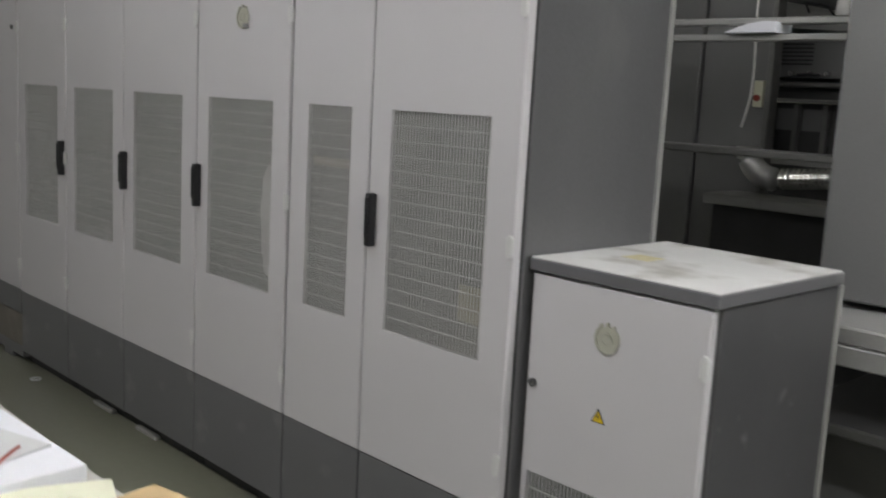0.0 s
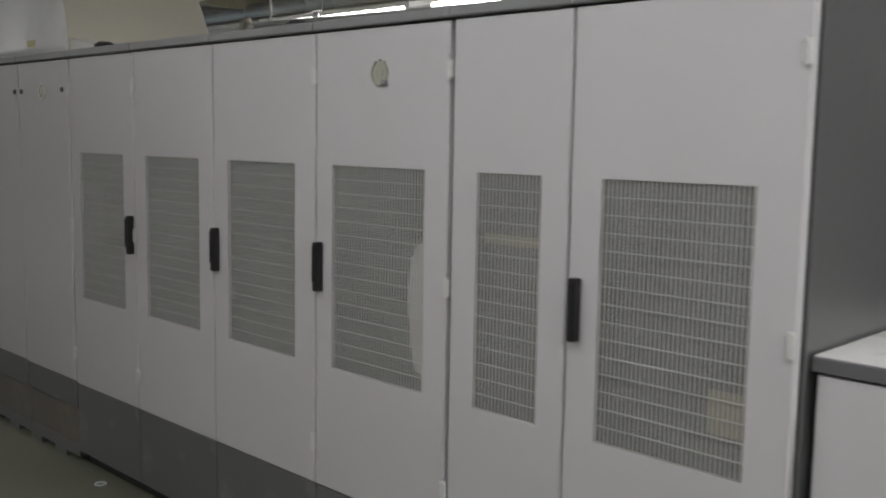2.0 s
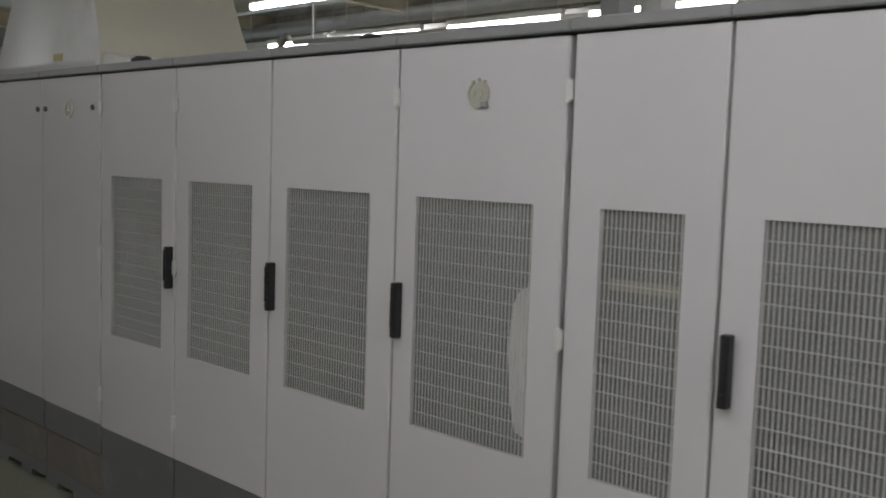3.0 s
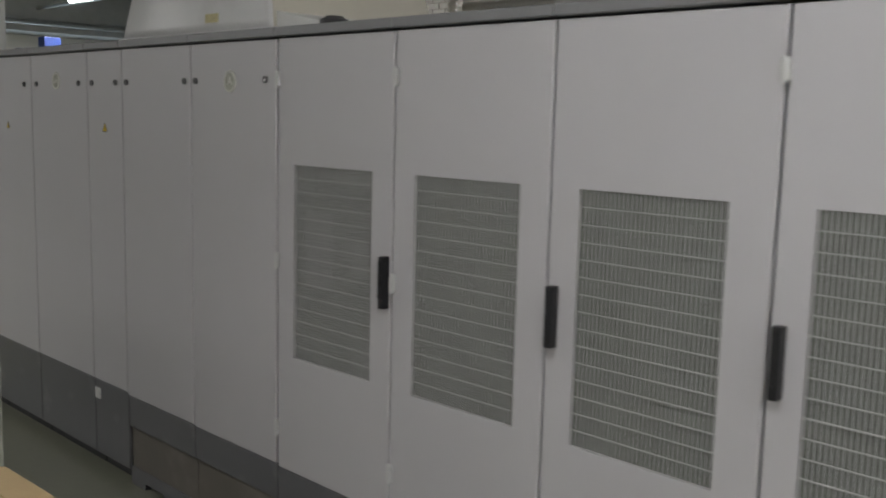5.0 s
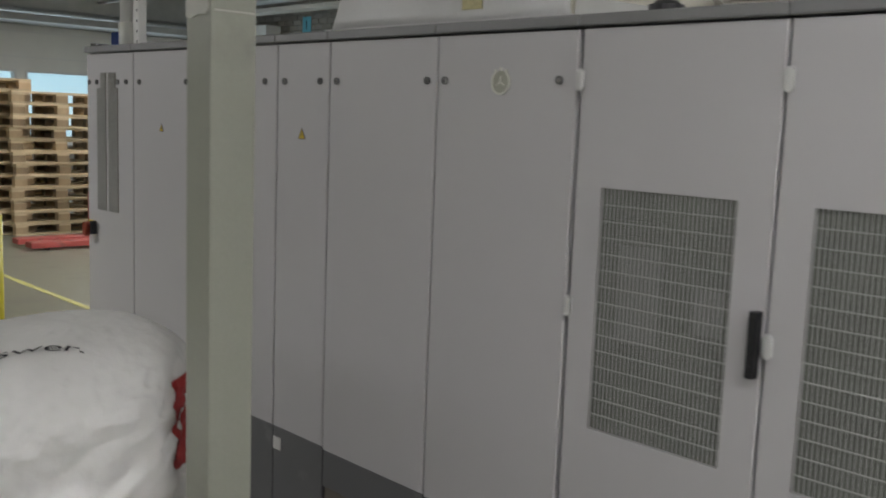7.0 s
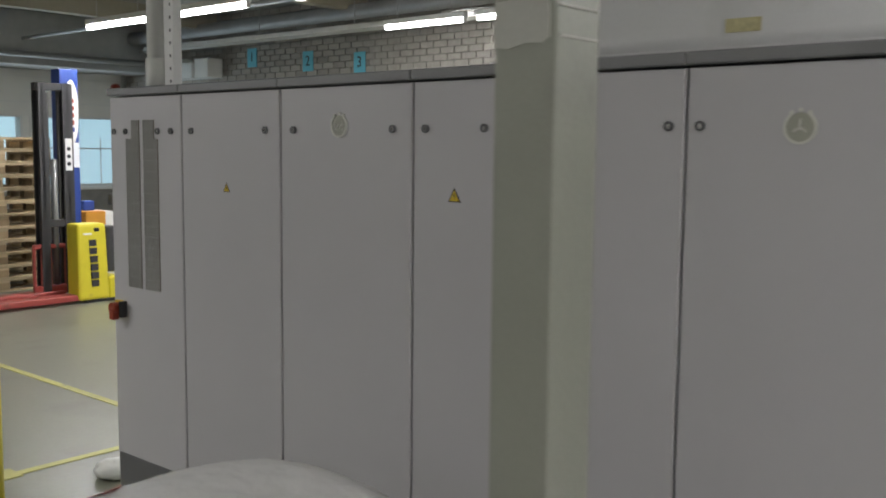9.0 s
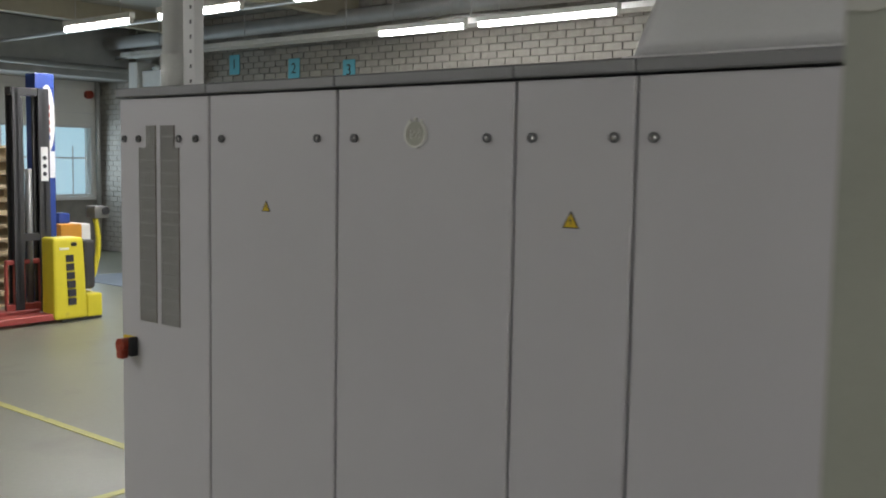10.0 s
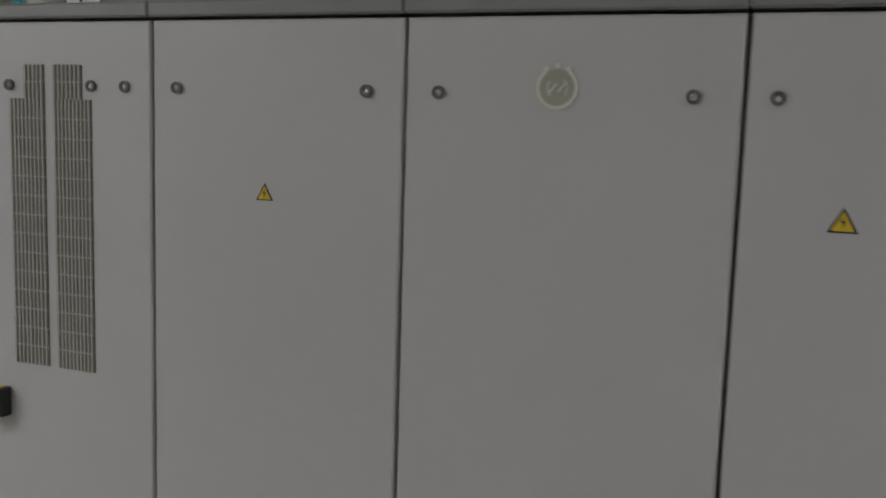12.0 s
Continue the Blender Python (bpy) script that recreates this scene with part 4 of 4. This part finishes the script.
ct = thing("carton", (-4.2, 0.55, 0), "tall tan cardboard carton with a loose flap", "carton")
part("box", bx(-4.38, -4.02, 0.38, 0.73, 0.0, 0.81, 0.003), M_CARD, ct)
bm = bx(-0.18, 0.18, -0.05, 0.05, 0, 0.005)
bmesh.ops.transform(bm, matrix=pose(-4.2, 0.755, 0.806, -14, 0, 2), verts=bm.verts)
part("flap", bm, M_CARD, ct)

# ---- pallets ----


def pallet():
    p = thing("pallet", (0, 0, 0), "raw pine euro pallet in a stack", "pallet", "stacked pallets")
    for k in range(5):
        part("deck_board", bx(-0.6, 0.6, -0.4 + 0.175 * k, -0.4 + 0.175 * k + 0.1, 0.122, 0.144), M_WOOD, p)
    for k in range(3):
        part("cross_board", bx(-0.6 + 0.5275 * k, -0.6 + 0.5275 * k + 0.145, -0.4, 0.4, 0.1, 0.122), M_WOOD, p)
        part("bottom_board", bx(-0.6, 0.6, -0.4 + 0.35 * k, -0.4 + 0.35 * k + 0.1, 0.0, 0.022), M_WOOD, p)
        for j in range(3):
            part("block", bx(-0.6 + 0.5275 * k, -0.6 + 0.5275 * k + 0.145, -0.4 + 0.35 * j, -0.4 + 0.35 * j + 0.1, 0.022, 0.1), M_WOODDARK, p)
    return p


first = pallet()
rng = random.Random(11)
for cx, cy, n, turn in ((-15.55, 4.75, 12, 90), (-15.7, 3.83, 13, 90)):
    for k in range(n):
        m = pose(cx + rng.uniform(-0.03, 0.03), cy + rng.uniform(-0.03, 0.03), 0.1445 * k, 0, 0, turn + rng.uniform(-1.5, 1.5))
        if first.location.length < 0.01 and k == 0 and cy == 4.75:
            first.matrix_basis = m
        else:
            copy_thing(first, m)

# ---- pallet stacker ----
SX, SY = -14.28, 5.060
st = thing("pallet_stacker", (SX, SY, 0), "yellow walk-behind pallet stacker with black mast and red forks", "pallet truck")
for y, w in ((4.765, 0.09), (5.03, 0.115)):
    bm = bx(SX - 0.09, SX + 0.05, y + w / 2 - 0.012, y + w / 2 + 0.012, 0.06, 2.3, 0.004)
    bx(SX - 0.09, SX - 0.07, y, y + w, 0.06, 2.3, bm=bm)
    bx(SX + 0.03, SX + 0.05, y, y + w, 0.06, 2.3, bm=bm)
    part("mast_rail", bm, M_MAST, st, "black mast rail")
part("mast_crossbar", bx(SX - 0.06, SX + 0.04, 4.750, 5.130, 2.22, 2.3, 0.006), M_MAST, st)
part("mast_crossbar", bx(SX - 0.06, SX + 0.04, 4.800, 5.080, 0.78, 0.86, 0.006), M_MAST, st)
part("lift_cylinder", rod((SX, 4.940, 0.1), (SX, 4.940, 1.5), 0.035, 14), M_MACHMID, st, "steel lift cylinder", True)
for y in (4.880, 5.000):
    part("lift_chain", bx(SX - 0.02, SX, y, y + 0.018, 0.2, 2.2), M_MACHDARK, st)
part("mast_label", bx(SX + 0.05, SX + 0.054, 5.050, 5.125, 1.38, 1.72), M_WHITE, st, "white label with dark pictograms")
for z in (1.45, 1.53, 1.61):
    part("label_mark", rod((SX + 0.053, 5.087, z), (SX + 0.057, 5.087, z), 0.022, 12), M_INK, st)
bm = bx(SX + 0.28, SX + 0.52, 4.885, 5.260, 0.03, 0.83, 0.05, seg=4)
for v in bm.verts:
    v.co.y += max(0.0, 5.26 - v.co.y) * max(0.0, v.co.z - 0.1) * 0.2 + 0.25 * max(0.0, 0.16 - v.co.z) * max(0.0, 1 - (v.co.y - 4.885) / 0.2)
    v.co.x -= max(0.0, v.co.z - 0.3) * 0.12
part("body", bm, M_TRUCKYEL, st, "yellow rounded body cover")
part("battery_cover", bx(SX + 0.2, SX + 0.46, 5.262, 5.390, 0.3, 0.8, 0.06, seg=4), M_MAST, st, "dark rear cover")
part("drive_cover", bx(SX + 0.2, SX + 0.5, 5.262, 5.440, 0.02, 0.26, 0.04, seg=3), M_TRUCKYEL, st, "yellow drive unit skirt")
part("bumper", bx(SX + 0.1, SX + 0.5, 4.990, 5.430, 0.006, 0.03, 0.008), M_MAST, st)
part("drive_wheel", rod((SX + 0.22, 5.380, 0.06), (SX + 0.4, 5.380, 0.06), 0.06, 18), M_MAST, st)
bars = bmesh.new()
for k in range(6):
    z = 0.17 + 0.085 * k
    bx(SX + 0.5 - max(0.0, z - 0.3) * 0.12, SX + 0.5235 - max(0.0, z - 0.27) * 0.12, 5.055, 5.135, z, z + 0.068, bm=bars)
part("body_lettering", bars, M_INK, st, "dark vertical lettering bar")
part("body_label", bx(SX + 0.44, SX + 0.4775, 4.995, 5.09, 0.715, 0.735), M_WHITE, st)
part("body_grip", bx(SX + 0.44, SX + 0.4775, 5.12, 5.18, 0.745, 0.785, 0.008), M_BLACK, st, "black grip recess")
ti = sweep([(SX + 0.25, 5.420, 0.28), (SX + 0.25, 5.500, 0.45), (SX + 0.25, 5.540, 0.62), (SX + 0.25, 5.550, 0.8), (SX + 0.25, 5.520, 1.0)], 0.027, 12)
part("tiller_arm", ti, M_TRUCKYEL, st, "yellow tiller arm")
hd2 = bx(SX + 0.16, SX + 0.34, 5.460, 5.630, 1.0, 1.13, 0.03, seg=2)
part("tiller_head", hd2, M_MACHMID, st, "grey tiller head with black grips")
for sx in (0.14, 0.3):
    part("tiller_grip", rod((SX + sx, 5.580, 1.08), (SX + sx + 0.06, 5.580, 1.08), 0.04, 10), M_BLACK, st)
part("load_guard_bar", bx(SX - 0.02, SX + 0.03, 4.680, 5.060, 0.55, 0.6, 0.01), M_TRUCKRED, st)
for k in range(5):
    y = 4.680 + 0.088 * k
    part("load_guard_bar", bx(SX - 0.02, SX + 0.02, y, y + 0.025, 0.1, 0.56, 0.004), M_TRUCKRED, st)
part("load_guard_bar", bx(SX - 0.02, SX + 0.04, 4.680, 5.060, 0.06, 0.16, 0.01), M_TRUCKRED, st)
for x in (SX + 0.02, SX + 0.4):
    part("fork", bx(x - 0.09, x + 0.09, 3.830, 4.980, 0.03, 0.095, 0.008), M_TRUCKRED, st, "red worn fork")
    part("fork_wheel", rod((x - 0.04, 4.030, 0.04), (x + 0.04, 4.030, 0.04), 0.04, 14), M_MAST, st)

# blue display pillar and boxes behind the stacker
pil = thing("display_pillar", (-14.9, 5.430, 0), "tall blue display pillar with a white oval mark", "display")
part("pillar", bx(-14.95, -14.75, 5.280, 5.500, 0.0, 2.5, 0.02, seg=2), M_BLUE, pil)
bm = bmesh.new()
v0 = [bm.verts.new((-14.745, 5.410 + 0.085 * math.cos(a), 2.02 + 0.36 * math.sin(a))) for a in [2 * math.pi * i / 28 for i in range(28)]]
f = bm.faces.new(v0)
ex = bmesh.ops.extrude_face_region(bm, geom=[f])
bmesh.ops.translate(bm, verts=[v for v in ex["geom"] if isinstance(v, bmesh.types.BMVert)], vec=(-0.006, 0, 0))
part("oval_mark", bm, M_WHITE, pil, "white oval field")
for k in range(5):
    part("oval_bar", bx(-14.746, -14.741, 5.380, 5.440, 1.8 + 0.08 * k, 1.85 + 0.08 * k), M_RED if k else M_BLUE, pil)
part("paper_note", bx(-14.75, -14.744, 5.390, 5.490, 1.4, 1.68), M_PAPER, pil, "white paper note")
for x, y, w, d, h, z, m, lb in ((-15.4, 5.93, 0.4, 0.26, 0.86, 0.0, M_ORANGE, "orange machine casing behind the stacker"), (-15.7, 5.72, 0.3, 0.26, 0.95, 0.0, M_BLUE, "blue casing beside the orange one"), (-15.4, 5.92, 0.14, 0.14, 0.12, 0.86, M_BLUE, "small blue canister on the orange casing"), (-15.6, 6.2, 0.4, 0.18, 0.84, 0.0, M_WHITE, "white box on the floor near the windows")):
    bm = bx(x - w / 2, x + w / 2, y - d / 2, y + d / 2, z, z + h, 0.02, seg=2)
    solo("storage_box", bm, m, lb, "box")
for k, (x, w, h) in enumerate(((-16.95, 0.6, 0.84), (-16.65, 0.5, 0.7))):
    sheet = prism([(-w / 2, 0.0), (w / 2, 0.0), (w / 2 - 0.02, h), (-w / 2 + 0.16, h + 0.02)], -0.012, 0.012)
    bmesh.ops.transform(sheet, matrix=pose(x, 8.05 - 0.06 * k, 0, -9 - 2 * k, 0, 8 - 5 * k), verts=sheet.verts)
    solo("white_board", sheet, M_WHITE, "white board leaning against a trestle near the wall", "board", "leaning boards")
trs = thing("trestle", (-16.80, 8.25, 0), "grey steel trestle that holds leaning boards", "trestle")
part("beam", bx(-17.25, -16.35, 8.22, 8.26, 0.6, 0.64), M_TRIM, trs)
for x in (-17.20, -16.40):
    part("leg", bx(x - 0.02, x + 0.02, 8.22, 8.26, 0.0, 0.6), M_TRIM, trs)
    part("foot", bx(x - 0.02, x + 0.02, 8.1, 8.4, 0.0, 0.03), M_TRIM, trs)
solo("floor_mat", bx(-17.00, -15.60, 6.9, 7.8, 0.0, 0.008), M_MAT, "blue-grey mat on the floor by the wall", "mat")

# scraps on the floor along the plinths
ringm = ring((-4.6, 1.85, 0.0), "z", 0.026, 0.02, 0.006, 20)
solo("strap_ring", ringm, M_PAPER, "white plastic strap ring on the floor", "strap ring")
for x, w in ((-4.01, 0.19), (-3.6, 0.18)):
    bm = bx(x - w / 2, x + w / 2, 1.918, 1.947, 0.0, 0.016, 0.003)
    solo("plinth_wedge", bm, M_RAIL, "pale wedge on the floor under the plinth", "wedge", "plinth wedges")

# ---- press behind the junction cabinet ----
pr = thing("printing_press", (-1.7, 4.2, 0), "dark grey printing press unit with panels, rails and shelves", "press")
part("side_panel", bx(-2.42, -2.09, 4.05, 4.1, 0.0, 2.4, 0.008), M_MACHINE, pr, "dark grey steel side panel")
part("side_panel", bx(-3.0, -2.426, 4.04, 4.1, 0.0, 2.4, 0.008), M_MACHINE, pr, "dark grey steel side panel")
part("frame_column", bx(-2.088, -2.06, 4.02, 4.09, 0.0, 2.4, 0.004), M_MACHMID, pr, "bare steel frame edge")
part("inner_back", bx(-3.0, -0.3, 4.75, 4.8, 0.0, 2.6), M_MACHDARK, pr)
part("right_panel", bx(-1.262, -0.2, 2.92, 3.6, 0.93, 2.4, 0.008), M_MACHINE, pr, "dark grey steel guard panel")
part("low_block", bx(-1.255, -0.2, 3.0, 3.6, 0.0, 0.57, 0.008), M_MACHINE, pr, "dark lower casing")
part("step_shelf", bx(-1.27, -0.2, 2.66, 3.6, 0.86, 0.91, 0.006), M_RAIL, pr, "worn grey step")
part("step_lip", bx(-1.268, -0.2, 2.655, 2.69, 0.8, 0.858, 0.004), M_RAIL, pr, "worn grey step edge")
part("step_shelf", bx(-1.26, -0.2, 2.74, 3.6, 0.575, 0.61, 0.006), M_MACHMID, pr, "grey lower step")
part("inner_shelf", bx(-2.18, -1.3, 3.75, 4.015, 1.08, 1.125, 0.006), M_RAIL, pr, "worn grey ledge")
part("inner_block", bx(-2.17, -1.3, 3.82, 4.045, 0.0, 1.078, 0.006), M_MACHDARK, pr, "black casing under the ledge")
for z in (1.757, 1.706):
    part("rail", bx(-2.2, -0.2, 2.98, 3.02, z - 0.011, z + 0.011, 0.004), M_RAIL, pr, "pale horizontal rail")
part("rail", bx(-2.2, -0.2, 2.97, 3.03, 1.327, 1.353, 0.005), M_MACHMID, pr, "grey horizontal rail")
part("rail_post", bx(-2.24, -2.2, 2.98, 3.02, 0.0, 1.78), M_RAIL, pr)
part("control_plate", bx(-2.142, -2.098, 4.02, 4.05, 1.495, 1.61, 0.004), M_CREAM, pr, "cream control plate with a red button")
part("red_button", rod((-2.118, 4.005, 1.535), (-2.118, 4.02, 1.535), 0.014, 12), M_RED, pr)
pts = [Vector((-2.16, 4.02, 2.4)), Vector((-2.155, 4.01, 1.9)), Vector((-2.138, 4.0, 1.65)), Vector((-2.14, 4.0, 1.55)), Vector((-2.155, 4.0, 1.47)), Vector((-2.172, 4.0, 1.405))]
part("cable", sweep(pts, 0.006, 8), M_WHITE, pr, "white hanging cable")
part("ink_unit", bx(-2.42, -1.5, 4.44, 4.7, 1.27, 1.59, 0.012, seg=2), M_MACHDARK, pr, "black glazed ink unit")
part("ink_unit_rim", bx(-2.42, -1.5, 4.37, 4.44, 1.6, 1.622, 0.006), M_MACHMID, pr, "worn steel rim")
part("ink_unit_ledge", bx(-2.38, -1.5, 4.36, 4.46, 1.525, 1.545, 0.005), M_CHROME, pr, "bright steel ledge")
part("ink_unit_foot", bx(-2.38, -1.5, 4.37, 4.7, 1.24, 1.268, 0.005), M_RAIL, pr, "pale steel foot rail")
part("ink_unit_cover", bx(-2.42, -1.5, 4.4, 4.7, 1.64, 1.84, 0.012, seg=2), M_MACHINE, pr, "grey vented cover")
cover_top = bx(-2.42, -1.5, 4.34, 4.7, 1.875, 2.02, 0.02, seg=2)
for v in cover_top.verts:
    v.co.z -= 0.25 * max(0.0, v.co.x + 2.2) * (1 if v.co.z > 1.95 else 0.35)
part("ink_unit_top", cover_top, M_RAIL, pr, "pale sloping cover with a black grip")
part("grip", sweep([(-2.08, 4.33, 1.93), (-2.075, 4.28, 1.965), (-1.97, 4.28, 1.945), (-1.96, 4.33, 1.91)], 0.006, 8), M_BLACK, pr, "black wire grip")
for k in range(6):
    part("louvre", bx(-2.23, -2.07, 4.392, 4.402, 1.7 + 0.018 * k, 1.707 + 0.018 * k), M_KICK, pr)
    part("louvre", bx(-2.31, -2.25, 4.392, 4.402, 1.7 + 0.018 * k, 1.707 + 0.018 * k), M_KICK, pr)
for x in (-2.24, -2.16, -2.07, -1.99):
    part("bolt", rod((x, 4.375, 1.66), (x, 4.402, 1.66), 0.012, 8), M_CHROME, pr)
part("cover_handle", bx(-2.13, -2.02, 4.372, 4.39, 1.648, 1.662, 0.004), M_BLACK, pr, "black bar handle")
for x in (-2.25, -2.13, -1.99):
    part("web", bx(x - 0.012, x + 0.012, 4.41, 4.445, 1.272, 1.52), M_MACHMID, pr)
for x in (-2.19, -2.06):
    part("ink_window", bx(x - 0.045, x + 0.045, 4.432, 4.442, 1.4, 1.5), M_MACHINE, pr, "grey glazed window")
dp = [Vector((-2.06 + 0.13 * (1 - math.cos(radians(a))), 3.88, 1.33 - 0.13 * math.sin(radians(a)))) for a in range(0, 91, 9)]
part("bent_duct", sweep(dp, 0.05, 20), M_GALV, pr, "shiny bent sheet duct", True)
fx = sweep([(-1.9 + 0.012 * k, 3.88, 1.205 + 0.0012 * k) for k in range(36)], [0.046 if k % 2 else 0.04 for k in range(36)], 16)
part("flex_duct", fx, M_CHROME, pr, "shiny ribbed flexible duct")
part("upper_beam", bx(-3.0, -0.2, 3.3, 3.6, 2.62, 2.78, 0.01), M_MACHINE, pr, "dark upper beam")
bt = thing("spray_bottle", (-1.3, 3.0, 1.771), "white spray bottle with a blue collar on the rail", "bottle")
part("bottle", rod((-1.3, 3.0, 1.771), (-1.3, 3.0, 1.884), 0.035, 16, 0.022), M_WHITE, bt, "", True)
part("collar", rod((-1.3, 3.0, 1.884), (-1.3, 3.0, 1.909), 0.015, 12), M_BLUE, bt, "blue collar")
part("trigger", bx(-1.33, -1.25, 2.988, 3.012, 1.909, 1.934, 0.004), M_WHITE, bt)
solo("white_sheet", prism([(-1.68, 1.719), (-1.5, 1.719), (-1.5, 1.752), (-1.54, 1.754), (-1.6, 1.746)], 2.95, 3.06), M_PAPER, "white folded sheet lying on the rails", "sheet")

# ---- bricks of the north wall ----
BL, BH, BJ = 0.225, 0.075, 0.012
brick_me = None
count = 0
rest = bmesh.new()
course = 0
z = 0.006
while z < CEIL - 0.08:
    x = X0 + 0.02 - (course % 2) * 0.12
    while x < -4.0:
        xa, xb = max(x, X0 + 0.005), x + BL
        near = -18.2 < x < -14.2 and 2.62 < z < 3.55
        if near and count < 300:
            if brick_me is None:
                o = part("brick", bx(-BL / 2, BL / 2, 0, 0.03, 0, BH, 0.004), M_BRICK)
                brick_me = o.data
            else:
                o = new("brick", brick_me)
            o.parent = wall_n
            o.location = (x + BL / 2, YB + random.uniform(-0.002, 0.002), z)
            count += 1
        else:
            vs = [rest.verts.new(p) for p in ((xa, YB, z), (xb, YB, z), (xb, YB, z + BH), (xa, YB, z + BH), (xa, YB + 0.03, z), (xb, YB + 0.03, z), (xb, YB + 0.03, z + BH), (xa, YB + 0.03, z + BH))]
            for q in ((0, 1, 2, 3), (0, 4, 5, 1), (1, 5, 6, 2), (2, 6, 7, 3), (3, 7, 4, 0)):
                rest.faces.new([vs[i] for i in q])
        x += BL + BJ
    z += BH + BJ
    course += 1
tagged(part("bricks", rest, M_BRICK, wall_n), kind="stuff")
